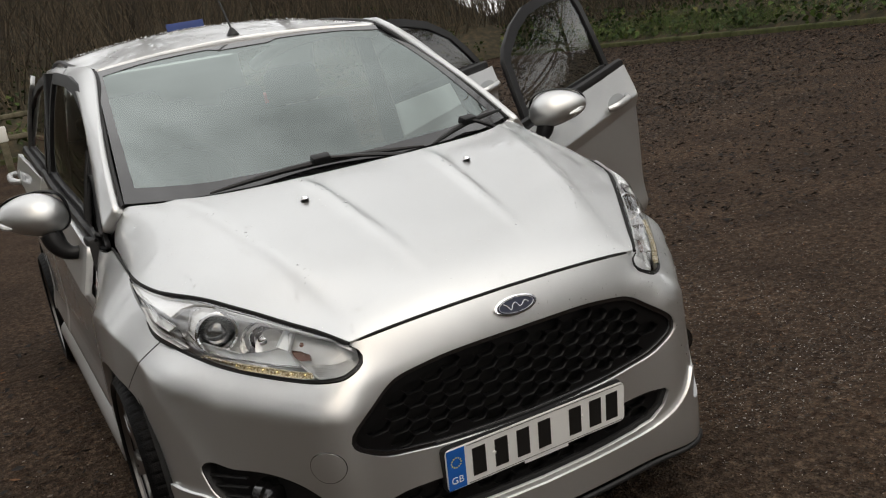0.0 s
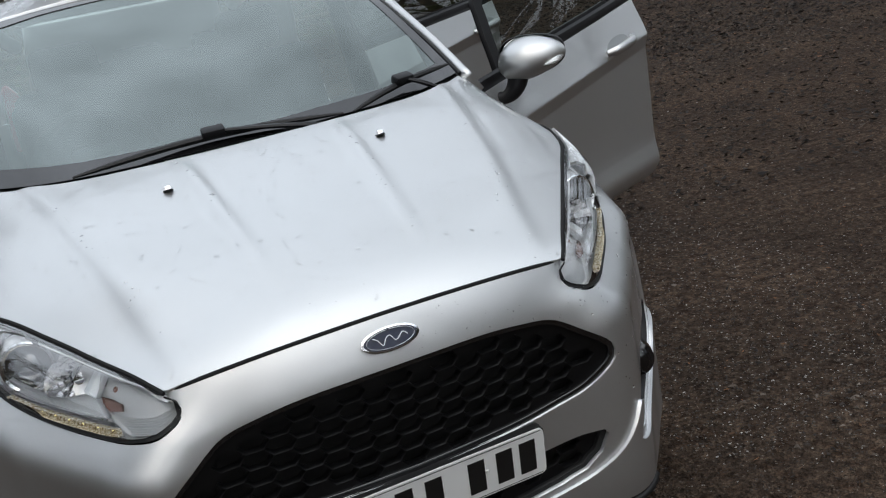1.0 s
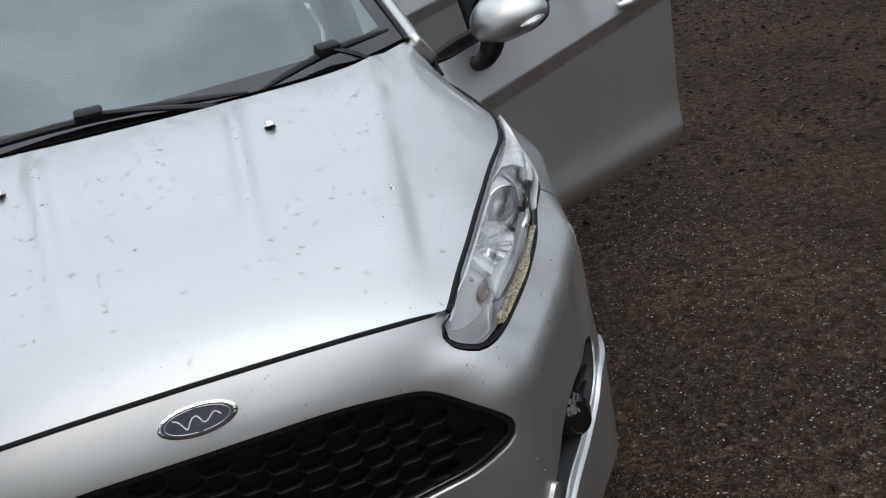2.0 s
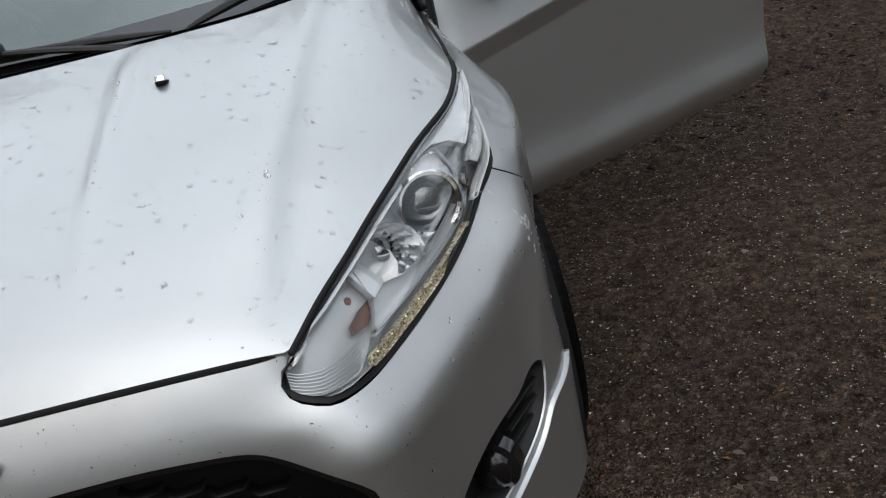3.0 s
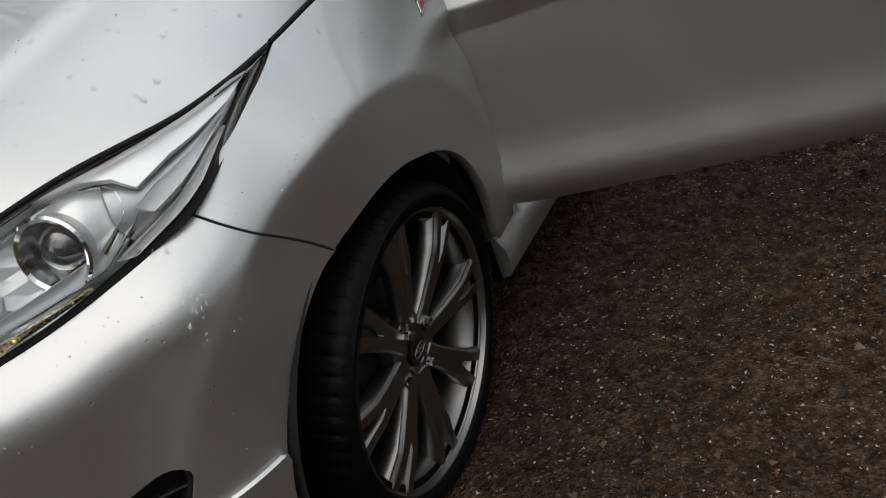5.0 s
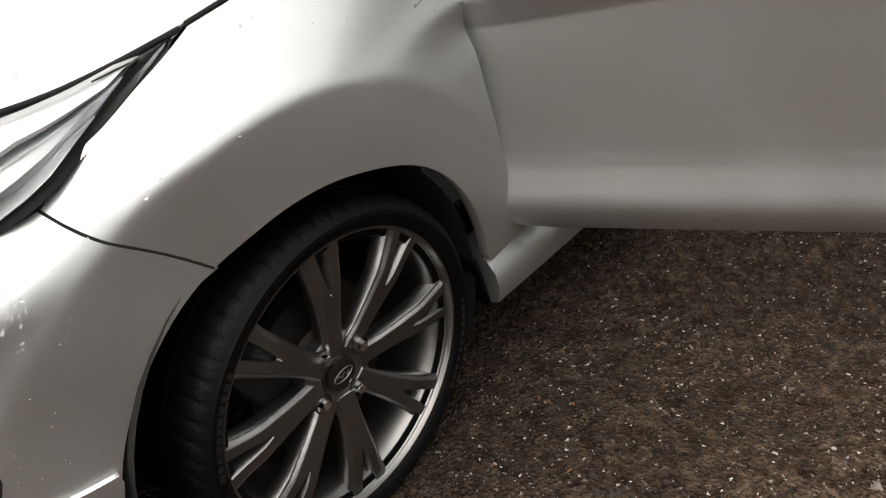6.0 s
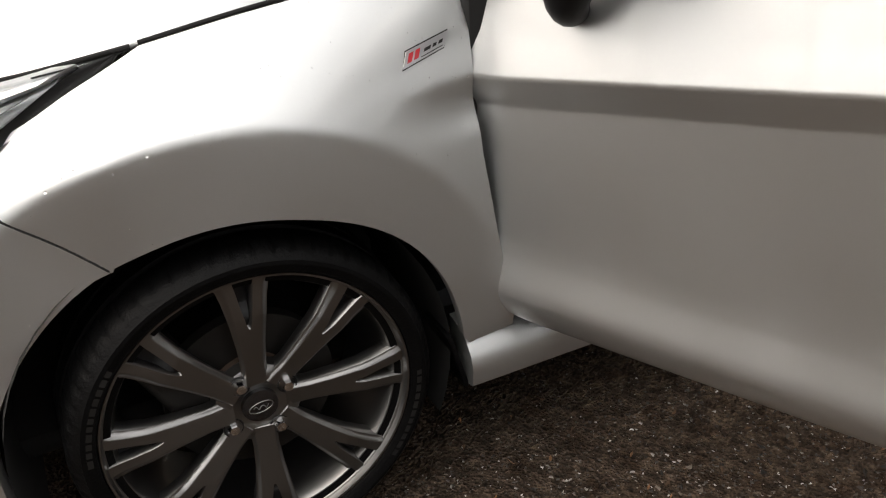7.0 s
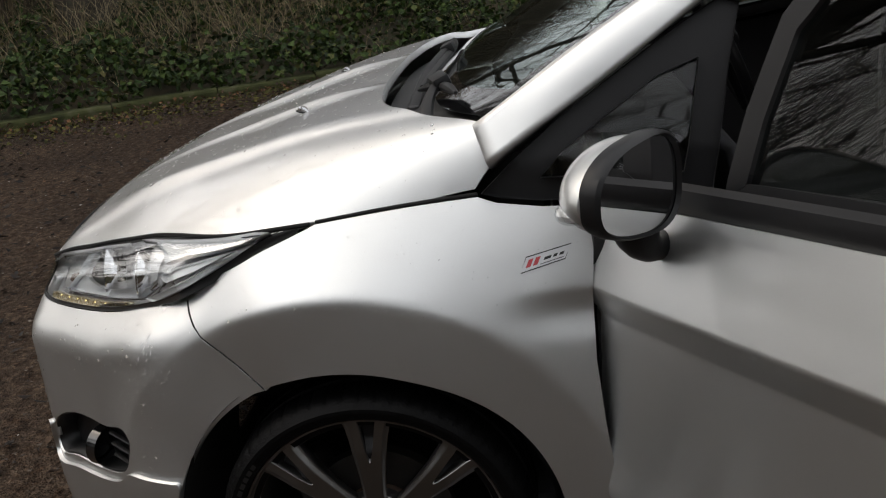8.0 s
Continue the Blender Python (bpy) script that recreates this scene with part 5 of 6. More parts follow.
for sg in (1, -1):
    m = (lambda f: f) if sg == 1 else mirror_x
    # screen pillar: from the bonnet's corner up to the roof
    lo = curve([(.719, 1.103, .942), (.692, 1.25, 1.042), (.658, 1.45, 1.176), (.634, 1.65, 1.297), (.620, 1.85, 1.360), (.624, 2.05, 1.384)], 40)
    hi = curve([(.676, 1.082, 1.001), (.655, 1.25, 1.105), (.622, 1.45, 1.218), (.590, 1.62, 1.313), (.562, 1.80, 1.401), (.586, 1.93, 1.411), (.600, 2.05, 1.418)], 40)
    lf, hf = nat(np.linspace(0, 1, 40), lo), nat(np.linspace(0, 1, 40), hi)
    loft("screen_pillar", m(lambda u, v: lf(u * 1.02 - .02) + (hf(u * 1.02 - .02) - lf(u * 1.02 - .02)) * v[..., None] + (np.sin(np.pi * v) * .006 * smooth01((u - .02) / .2))[..., None] * np.array([.75, -.3, .55])), 40, 8, PAINT, car, "silver windscreen pillar", flip=sg == 1, thick=.03)
    part("screen_trim", tube([(sg * x, y - .004, z + .004) for x, y, z in hi], .006, 8), BLACK, car)
    part("pillar_joint", tube([(sg * .7195, 1.1005, .944), (sg * .70, 1.092, .971), (sg * .677, 1.0795, 1.001)], .003, 6), DARK, car)
    # fixed front quarter window in its black frame
    q = [(1.066, .897), (1.10, .888), (1.17, .880), (1.30, .880), (1.44, .885), (1.455, .98), (1.472, 1.08), (1.492, 1.165), (1.46, 1.172), (1.40, 1.138), (1.30, 1.074), (1.20, 1.008), (1.12, .947)]
    qs = lambda y, z: house(y, z) - np.array([.006, 0, 0])
    q_loop = straight(np.array(q + q[:1]), .03)[:-1]
    q_hole = [(1.165, .918), (1.30, .914), (1.395, .914), (1.408, .98), (1.425, 1.085), (1.36, 1.062), (1.27, 1.003), (1.20, .953)]
    qf = panel("quarter_window", q_loop, m(qs), SATIN, car, "black-framed front quarter window", holes=(q_hole,), step=.03, depth=.015, flip=sg == 1)
    panel("quarter_pane", inset(np.array(q_hole), -.01), m(lambda y, z: qs(y, z) - np.array([.005, 0, 0])), GLASS, qf, step=.05, depth=.002, flip=sg == 1)
    # roof rail along the door opening
    rail = curve([(.640, 1.98, 1.436), (.644, 2.3, 1.462), (.640, 2.8, 1.460), (.615, 3.2, 1.425), (.56, 3.5, 1.36)], 24)
    part("roof_ditch", tube([(sg * float(np.interp(y, [1.81, 1.95, 2.2, 3.4], [.562, .592, .600, .555])), y, float(roof(.59, y)[2]) + .001) for y in np.linspace(1.82, 3.4, 20)], .011, 8, flat=.7), BLACK, car)
    part("roof_rail", tube([(sg * (x - .026), y, z - .046) for x, y, z in rail], .036, 12), PAINT, car)
    # sill
    part("sill", prism([(-.012, .19), (.02, .20), (.026, .235), (.020, .262), (.004, .282), (-.01, .296), (-.06, .306), (-.06, .19)], 1.78, Matrix.Translation((sg * .822, 1.192, 0)) @ Matrix.Diagonal((sg, 1, 1, 1))), PAINT, car, "silver side skirt")
    part("sill_step", box_bm((.10, 1.75, .05), (sg * .745, 2.12, .315), .015), BLACK, car)
    # centre pillar, hinge pillar and the dark of the doorway
    part("centre_pillar", tube([(sg * .755, 2.28, .30), (sg * .765, 2.26, .70), (sg * .735, 2.24, 1.0), (sg * .66, 2.22, 1.43)], [.055, .055, .045, .035], 10), SATIN, car)
    part("hinge_pillar", box_bm((.06, .12, .62), (sg * .755, 1.30, .60), .02), BLACK, car)
    for hz in (.46, .74):
        part("door_hinge", box_bm((.05, .06, .05), (sg * .775, 1.285, hz), .008), SATIN, car)
    # rear quarter with its arch, tail
    rq = [(s_at(2.95), .20), (s_at(2.95), .60), (s_at(3.0), .72), (s_at(3.12), .78), (s_at(3.19), .86), (s_at(3.22), .97), (4.05, .97), (4.35, .95), (4.42, .80), (4.6, .75), (float(plan_s[-1]), .75), (float(plan_s[-1]), .22), (4.3, .22), (4.15, .24)]
    rarch = [(s_at(REAR_Y + ARCH_R * math.cos(k)), .286 + ARCH_R * math.sin(k)) for k in np.linspace(0.02, math.pi - .02, 30)]
    tail = [(s, min(z, .97)) for s, z in rq] + [(s_at(REAR_Y + ARCH_R) + .02, .235)] + rarch + [(s_at(REAR_Y - ARCH_R) - .03, .20)]
    panel("rear_quarter", [(sg * s, z) for s, z in (tail if sg == 1 else tail[::-1])], lambda s, z: np.stack([np.sign(s) * (plan(np.abs(s))[..., 0] * (1 + DOOR(np.clip(z - .1 * smooth01((z - .5) / .2), .3, .95)) / .84)), plan(np.abs(s))[..., 1] - .10 * smooth01((np.abs(s) - 4.1) / .4) * smooth01((z - .6) / .4), z], -1), PAINT, car, "silver rear quarter panel", step=.06, depth=.02)
    rp = [(3.20, .97), (3.20, 1.10), (3.08, 1.26), (2.95, 1.40), (3.0, 1.44), (3.2, 1.43), (3.45, 1.38), (3.6, 1.28), (3.72, 1.08), (3.74, .96)]
    panel("rear_pillar", rp, m(house), PAINT, car, "silver rear pillar", step=.05, depth=.02, flip=sg == 1)
    part("tail_lamp", prism([(-.05, .80), (.05, .80), (.05, 1.08), (.0, 1.15), (-.03, 1.12)], .12, Matrix.Translation((sg * .635, 3.70, 0)), bevel=.02), RED, car, "red tail lamp")
hatch = loft("tailgate", lambda u, v: np.stack([(u - .5) * (1.16 - .22 * v), 3.86 - .28 * v + .10 * (1 - (2 * u - 1) ** 2) * .6, .75 + .64 * v], -1), 20, 10, PAINT, car, "silver tailgate", thick=.03, flip=False)
part("rear_screen", box_bm((.92, .012, .34), (0, 3.755, 1.17), .005, turn=Euler((radians(-23), 0, 0))), PRIVACY, hatch)

# ---- cabin
part("cabin_floor", box_bm((1.40, 2.6, .06), (0, 2.35, .25), .02), CLOTH, car)
part("underbody", box_bm((1.25, 3.2, .05), (0, 2.0, .20), .02), DARK, car)
part("bulkhead", box_bm((1.30, .06, .70), (0, 1.22, .60), .02), DARK, car)
part("engine_bay", box_bm((.70, .80, .40), (0, .78, .50), .05), DARK, car)
dash = loft("dashboard", lambda u, v: np.stack([(u - .5) * 1.36, 1.06 + .48 * v + .10 * np.abs(u - .5) * 2 * (1 - v) * .6, 1.0 - .02 * v - .10 * v**6 + .02 * np.sin(np.pi * u * 2) * v * 0 - .5 * np.clip(v - .9, 0, 1) * 3], -1), 30, 18, CLOTH, car, "dark grey soft dashboard", thick=.02)
wheel_m = Matrix.Translation((-.36, 1.66, .93)) @ Matrix.Rotation(radians(90), 4, "Z") @ Matrix.Rotation(radians(-24), 4, "Y")
sw = part("steering_wheel", tube([wheel_m @ Vector((0, .185 * math.cos(a), .185 * math.sin(a))) for a in np.linspace(0, 2 * math.pi, 49)], .015, 10, cap=False), SATIN, car, "dark leather steering wheel")
part("wheel_boss", box_bm((.16, .05, .13), (-.36, 1.655, .925), .03, 3, turn=Euler((radians(-24), 0, 0))), SATIN, sw)
for a in (0, 180, 270):
    part("wheel_arm", tube([(-.36, 1.655, .925), wheel_m @ Vector((0, .18 * math.cos(radians(a)), .18 * math.sin(radians(a))))], .014, 8), SATIN, sw)


def seat(x, y, wide=.50):
    s = part("seat", box_bm((wide, .52, .16), (x, y, .50), .06, 4), CLOTH, car, "dark cloth car seat")
    part("backrest", box_bm((wide - .03, .15, .62), (x, y + .28, .82), .06, 4, turn=Euler((radians(-16), 0, 0))), CLOTH, s)
    part("headrest", box_bm((.25, .11, .17), (x, y + .39, 1.21), .045, 4, turn=Euler((radians(-10), 0, 0))), CLOTH, s)
    for dx in (-.06, .06):
        part("headrest_post", tube([(x + dx, y + .36, 1.06), (x + dx, y + .39, 1.18)], .006, 8), CHROME, s)


for sx in (.36, -.36):
    seat(sx, 2.02)
part("rear_bench", box_bm((1.25, .50, .18), (0, 2.95, .52), .06, 4), CLOTH, car, "dark cloth rear bench")
part("rear_backrest", box_bm((1.22, .14, .58), (0, 3.24, .82), .06, 4, turn=Euler((radians(-20), 0, 0))), CLOTH, car)
for sx in (-.38, 0, .38):
    part("rear_headrest", box_bm((.24, .09, .14), (sx, 3.36, 1.14), .04, 4), CLOTH, car)
part("headlining", box_bm((1.06, 1.55, .02), (0, 2.72, 1.415), .008), material("grey_headlining", (.35, .35, .34), .95), car)

# ---- side badge on the left wing (plain shapes)
for sg in (1, -1):
    quad = [(s, z) for s, z in ((1.617, .7745), (1.690, .7915), (1.702, .8125), (1.628, .7965))]
    bd = panel("wing_badge", [(sg * s, z) for s, z in (quad if sg == 1 else quad[::-1])], skin, SILVER_SATIN, car, "silver wing badge with red and black marks", step=.02, depth=.003, lift=.003)
    def lerp(a, b):
        q = np.array(quad)
        return (q[0] * (1 - a) + q[1] * a) * (1 - b) + (q[3] * (1 - a) + q[2] * a) * b
    edge = inset(np.array(quad), -.0016)
    panel("badge_edge", [(sg * p[0], p[1]) for p in (edge if sg == 1 else edge[::-1])], skin, SATIN, bd, step=.02, depth=.002, lift=.0016)
    for a0, a1, b0, b1, mt in ((.08, .19, .22, .80, RED), (.24, .35, .22, .80, RED), (.42, .95, .14, .20, INK), (.46, .62, .40, .62, INK), (.67, .76, .40, .62, INK), (.81, .91, .40, .62, INK)):
        pl4 = [lerp(a0, b0), lerp(a1, b0), lerp(a1, b1), lerp(a0, b1)]
        panel("badge_mark", [(sg * p[0], p[1]) for p in (pl4 if sg == 1 else pl4[::-1])], skin, mt, bd, step=.02, depth=.0003, lift=.0036)

# ---------------------------------------------------------------- the car park
EDGE_R = 14.3                                     # kerb on the far side
EDGE_A, EDGE_B = np.array((-1.5, -9.6)), np.array((-15.3, 16.2))   # kerb along the ivy bank
BACK_Y = 19.5


def scatter_mesh(name, verts, faces, mat, label, category=""):
    ob = mesh_object(name, verts, faces, mat, smooth=False)
    return tagged(ob, label, category, kind="stuff")


gm = bmesh.new()
bmesh.ops.create_grid(gm, x_segments=4, y_segments=4, size=400)
tagged(part("ground", gm, TARMAC, smooth=False), "dark worn tarmac car park strewn with grit", kind="structure")


def chips(n, lo, hi, small, large, seed, flat=.6, dense=None):
    """Little uneven stones lying on the ground."""
    r = np.random.default_rng(seed)
    base = np.array([(1, 0, 0), (-.3, .9, 0), (-.7, -.75, 0), (.5, .3, .8), (-.5, -.1, .75)])
    tri = np.array([(0, 1, 3), (1, 4, 3), (1, 2, 4), (2, 0, 3), (2, 3, 4)])
    pos = r.uniform(lo, hi, (n, 2))
    size = small + (large - small) * r.random(n) ** 3
    a = r.uniform(0, 2 * np.pi, n)
    shape = base[None] * r.uniform(.6, 1.3, (n, 5, 1)) * size[:, None, None] * [1, 1, flat]
    c, s = np.cos(a)[:, None], np.sin(a)[:, None]
    x, y = shape[..., 0] * c - shape[..., 1] * s, shape[..., 0] * s + shape[..., 1] * c
    v = np.stack([x + pos[:, :1], y + pos[:, 1:], shape[..., 2] - .0008], -1).reshape(-1, 3)
    f = (tri[None] + 5 * np.arange(n)[:, None, None]).reshape(-1, 3)
    return v, f.tolist()


for lo, hi, n, a, b, sd in (((.6, -.6), (2.6, 2.6), 24000, .0014, .0050, 1), ((.8, .2), (2.0, 2.4), 12000, .0022, .0062, 9), ((.6, 1.5), (6, 7), 6000, .003, .008, 2), ((-6, -4.5), (.2, 3), 4000, .003, .009, 3)):
    v, f = chips(n, lo, hi, a, b, sd)
    scatter_mesh("gravel", v, f, STONE, "loose pale and dark grit on the tarmac", "gravel")
for lo, hi, n, a, b, sd in (((.7, -.8), (3.2, 3.5), 26000, .002, .007, 21), ((1, -1), (8, 9), 40000, .004, .014, 22), ((4, 5), (13.6, 18), 22000, .010, .026, 23), ((-6, -4.5), (.2, 3), 16000, .004, .013, 24)):
    v, f = chips(n, lo, hi, a, b, sd, .45)
    scatter_mesh("gravel", v, f, GRIT, "brown crumbled grit over the tarmac", "gravel")


def flecks(n, lo, hi, size, seed, z=.002, curl=.006):
    r = np.random.default_rng(seed)
    pos, a, l = r.uniform(lo, hi, (n, 2)), r.uniform(0, 2 * np.pi, n), size * r.uniform(.5, 1.6, n)
    d, e = np.stack([np.cos(a), np.sin(a)], 1), np.stack([-np.sin(a), np.cos(a)], 1)
    w = l * r.uniform(.15, .5, n)
    h = r.uniform(0, curl, (n, 4)) + z
    v = np.stack([pos - d * l[:, None], pos + e * w[:, None], pos + d * l[:, None], pos - e * w[:, None]], 1)
    v = np.concatenate([v, h[..., None]], -1).reshape(-1, 3)
    return v, (np.array([(0, 1, 2), (0, 2, 3)])[None] + 4 * np.arange(n)[:, None, None]).reshape(-1, 3).tolist()


for lo, hi, n, size, sd in (((.7, -.6), (3, 4), 900, .007, 11), ((1, 3), (13.6, 19), 5000, .022, 12), ((-7, -6), (.5, 4), 1500, .016, 13)):
    v, f = flecks(n, lo, hi, size, sd)
    scatter_mesh("leaf_litter", v, f, LITTER, "rust-brown leaf scraps scattered on tarmac", "leaf litter")
for lo, hi, n, size, sd in (((.9, -.6), (4, 4), 1600, .008, 14), ((1, 2), (8, 9), 9000, .020, 15), ((3, 6), (14.2, 19), 16000, .030, 16), ((-7, -6), (.2, 4), 6000, .020, 17)):
    v, f = flecks(n, lo, hi, size, sd, .003, size)
    scatter_mesh("leaf_litter", v, f, ROTTED, "black rotted leaf scraps on damp tarmac", "leaf litter")


# ---- kerbs
def kerb(name, a, b, width=.14, height=.11):
    a, b = np.array(a, float), np.array(b, float)
    d = (b - a) / np.linalg.norm(b - a)
    n = np.array([-d[1], d[0]])
    k = int(np.linalg.norm(b - a) / .9)
    verts, faces = [], []
    r = np.random.default_rng(int(abs(a[0]) * 7) + 3)
    for i in range(k):
        p, q = a + d * (.9 * i + .006), a + d * (.9 * (i + 1) - .006)
        hgt, sh = height + r.uniform(-.012, .012), r.uniform(-.012, .012)
        prof = [(0, -.05), (0, hgt - .03), (.008, hgt - .01), (.03, hgt), (width, hgt), (width, -.05)]
        m = len(verts)
        for e in (p, q):
            verts += [(*(e + n * (x + sh)), z) for x, z in prof]
        faces += [(m + j, m + j + 1, m + 7 + j, m + 6 + j) for j in range(5)] + [tuple(m + j for j in range(6)), tuple(m + 11 - j for j in range(6))]
    return tagged(mesh_object(name, verts, faces, KERB, smooth=False), "low mossy concrete kerb", kind="structure")


kerb("kerb_east", (EDGE_R, 30), (EDGE_R, -22))
kerb("kerb_west", EDGE_A, EDGE_B, .14, .075)
kerb("kerb_north", (-15.3, 16.2), (EDGE_R, BACK_Y + 4))


# ---- banks behind the kerbs: rising earth
def bank_height(far, along, seed):
    n1 = np.array([noise.noise((x * .5, y * .5, seed)) for x, y in zip(np.ravel(along), np.ravel(far))]).reshape(np.shape(far))
    return .05 + .32 * np.clip(far, 0, 30) ** .9 * (1 + .35 * n1)


def bank(name, a, b, seed, slope=1.0, deep_=16.0):
    a, b = np.array(a, float), np.array(b, float)
    L = np.linalg.norm(b - a)
    d = (b - a) / L
    n = np.array([-d[1], d[0]])
    u, v = np.meshgrid(np.linspace(0, L, int(L / .7) + 2), np.r_[0, .3, .7, 1.2, 2, 3, 4.5, 6.5, 9, 12, deep_], indexing="ij")
    z = bank_height(v, u, seed) * slope
    z[:, 0] = .02
    p = a + d * u[..., None] + n * (v[..., None] + .10)
    verts = np.concatenate([p, z[..., None]], -1).reshape(-1, 3)
    nv = v.shape[1]
    faces = [(i * nv + j, (i + 1) * nv + j, (i + 1) * nv + j + 1, i * nv + j + 1) for i in range(v.shape[0] - 1) for j in range(nv - 1)]
    tagged(mesh_object(name, verts, faces, EARTH), "earth bank under leaf litter", kind="structure")

    def at(along, far, lift=0.0):
        q = a + d * along + n * (far + .10)
        return np.array([q[0], q[1], float(bank_height(np.array([far]), np.array([along]), seed)[0]) * slope + lift])
    return at, L


west, LW = bank("bank_west", EDGE_A, EDGE_B, 3.1)
north, LN = bank("bank_north", (-15.3, 16.2), (EDGE_R + 2, BACK_Y + 4.4), 7.7, 1.7)
east, LE = bank("bank_east", (EDGE_R, 30), (EDGE_R, -30), 5.3, 1.2)
south, LS = bank("bank_south", (EDGE_R + 14, -30), (-8, -22), 9.9, 1.1)


def along_kerb(n, spread, seed):
    r = np.random.default_rng(seed)
    d = (EDGE_B - EDGE_A) / np.linalg.norm(EDGE_B - EDGE_A)
    k, o = r.uniform(0, 16, n), np.abs(r.normal(0, spread, n)) - .05
    side = np.array([d[1], -d[0]])
    return EDGE_A + d * k[:, None] + side * o[:, None]


def leaves(name, spots, size, seed, mat, label, category="ivy"):
    """Small pointed leaves, each bent along its rib, at the given places."""
    r = np.random.default_rng(seed)
    n = len(spots)
    base = np.array([(-.05, 0, 0), (.35, .5, .12), (1.05, 0, -.12), (.35, -.5, .12)])
    a, tilt, rollv = r.uniform(0, 2 * np.pi, n), r.normal(.5, .45, n), r.normal(0, .5, n)
    sz = size * r.uniform(.5, 1.4, n)
    q = base[None] * sz[:, None, None]
    y, z = q[..., 1] * np.cos(rollv)[:, None] - q[..., 2] * np.sin(rollv)[:, None], q[..., 1] * np.sin(rollv)[:, None] + q[..., 2] * np.cos(rollv)[:, None]
    x = q[..., 0] * np.cos(tilt)[:, None] + z * np.sin(tilt)[:, None]
    z = -q[..., 0] * np.sin(tilt)[:, None] + z * np.cos(tilt)[:, None]
    c, s = np.cos(a)[:, None], np.sin(a)[:, None]
    v = np.stack([x * c - y * s, x * s + y * c, z], -1) + np.asarray(spots)[:, None]
    f = (np.array([(0, 1, 2), (0, 2, 3)])[None] + 4 * np.arange(n)[:, None, None]).reshape(-1, 3).tolist()
    return scatter_mesh(name, v.reshape(-1, 3), f, mat, label, category)


def stems(name, roots, ways, lengths, thick, seed, mat, label, category, bend=.3, seg=3):
    """Thin bent three-sided stems."""
    r = np.random.default_rng(seed)
    n = len(roots)
    roots, ways, lengths = np.asarray(roots, float), np.asarray(ways, float), np.asarray(lengths, float)
    side = np.stack([-ways[:, 1], ways[:, 0], 0 * ways[:, 0]], 1) + r.normal(0, .3, (n, 3))
    drop = r.normal(0, bend, (n, 3)) + [0, 0, -bend]
    rows = []
    for k in range(seg + 1):
        t = k / seg
        p = roots + ways * (lengths * t)[:, None] + drop * (lengths * t * t)[:, None] * .6
        w = thick * (1 - .85 * t)
        for m in range(3):
            o = np.array([math.cos(m * 2.094), math.sin(m * 2.094), 0])
            rows.append(p + o * (w if np.isscalar(w) else w[:, None]))
    v = np.stack(rows, 1)
    f1 = []
    for k in range(seg):
        for m in range(3):
            a, b = k * 3 + m, k * 3 + (m + 1) % 3
            f1.append((a, b, b + 3, a + 3))
    f = (np.array(f1)[None] + v.shape[1] * np.arange(n)[:, None, None]).reshape(-1, 4).tolist()
    return scatter_mesh(name, v.reshape(-1, 3), f, mat, label, category)


rg = np.random.default_rng(21)


def spots_on(at, n, lo, hi, near, far, lift):
    out = []
    for _ in range(n):
        clump = rg.random()
        al, fa = rg.uniform(lo, hi), near + (far - near) * rg.random() ** 1.4
        k = .5 + .5 * noise.noise((al * 1.3, fa * 1.3, 4.2)) + .35 * noise.noise((al * 4.5, fa * 4.5, 8.2))
        if rg.random() < .08 + 1.3 * max(k, 0) ** 1.6:
            out.append(at(al, fa, abs(rg.normal(0, lift)) * .6 + .30 * max(k - .35, 0)))
    return out


leaves("ivy", spots_on(west, 60000, 1, 15, -.05, 4.5, .12), .056, 31, LEAF, "ivy and bramble leaves covering the bank")
leaves("ivy", spots_on(east, 9000, 2, 26, .1, 4.0, .2), .11, 32, LEAF, "ivy and nettles along the kerb")
leaves("ivy", spots_on(north, 7000, 4, 30, .1, 4.5, .2), .11, 33, LEAF, "ivy below the trees")


MOSS = material("yellow_green_moss", (0.1, 0.1, 0.02), 0.95)
by_island(MOSS, [(0, (0.03, 0.032, 0.008)), (0.6, (0.085, 0.08, 0.018)), (1.0, (0.15, 0.13, 0.03))])
q = along_kerb(9000, .42, 91)
leaves("moss", np.c_[q, rg.uniform(.0, .012, len(q))], .035, 92, MOSS, "yellow moss and rotting leaves along the kerb", "moss")
q = along_kerb(2600, .30, 93)
leaves("leaf_litter", np.c_[q, rg.uniform(.005, .06, len(q))], .028, 94, LITTER, "brown fallen leaves drifted against the kerb", "leaf litter")


def grass(at, n, lo, hi, near, far, length, seed, label="bleached dead grass leaning over the ivy", mat=STRAW):
    roots = [at(rg.uniform(lo, hi), rg.uniform(near, far), .0) for _ in range(n)]
    ways = rg.normal(0, .55, (n, 3)) + [.1, -.1, .9]
    ways /= np.linalg.norm(ways, axis=1, keepdims=True)
    stems("dead_grass", roots, ways, length * rg.uniform(.4, 1.3, n), .0035, seed, mat, label, "grass", .55)


for c in (4.2, 6.9, 8.4, 9.6, 10.8):
    grass(west, 800, c - .6, c + .6, .8, 3.6, .95, int(c * 10))
grass(west, 900, 1, 15, .1, 4.5, .5, 77)
grass(east, 1500, 4, 24, .2, 3.0, .5, 78)
grass(east, 1500, 8, 22, .15, 1.2, .28, 79, "short green grass by the kerb", GREENGRASS)
grass(east, 5000, 10, 17, .15, 1.0, .30, 80, "bright green grass tufts by the kerb", GREENGRASS)
grass(west, 1500, 1, 15, .2, 4.0, .35, 81, "green grass blades among the ivy", GREENGRASS)
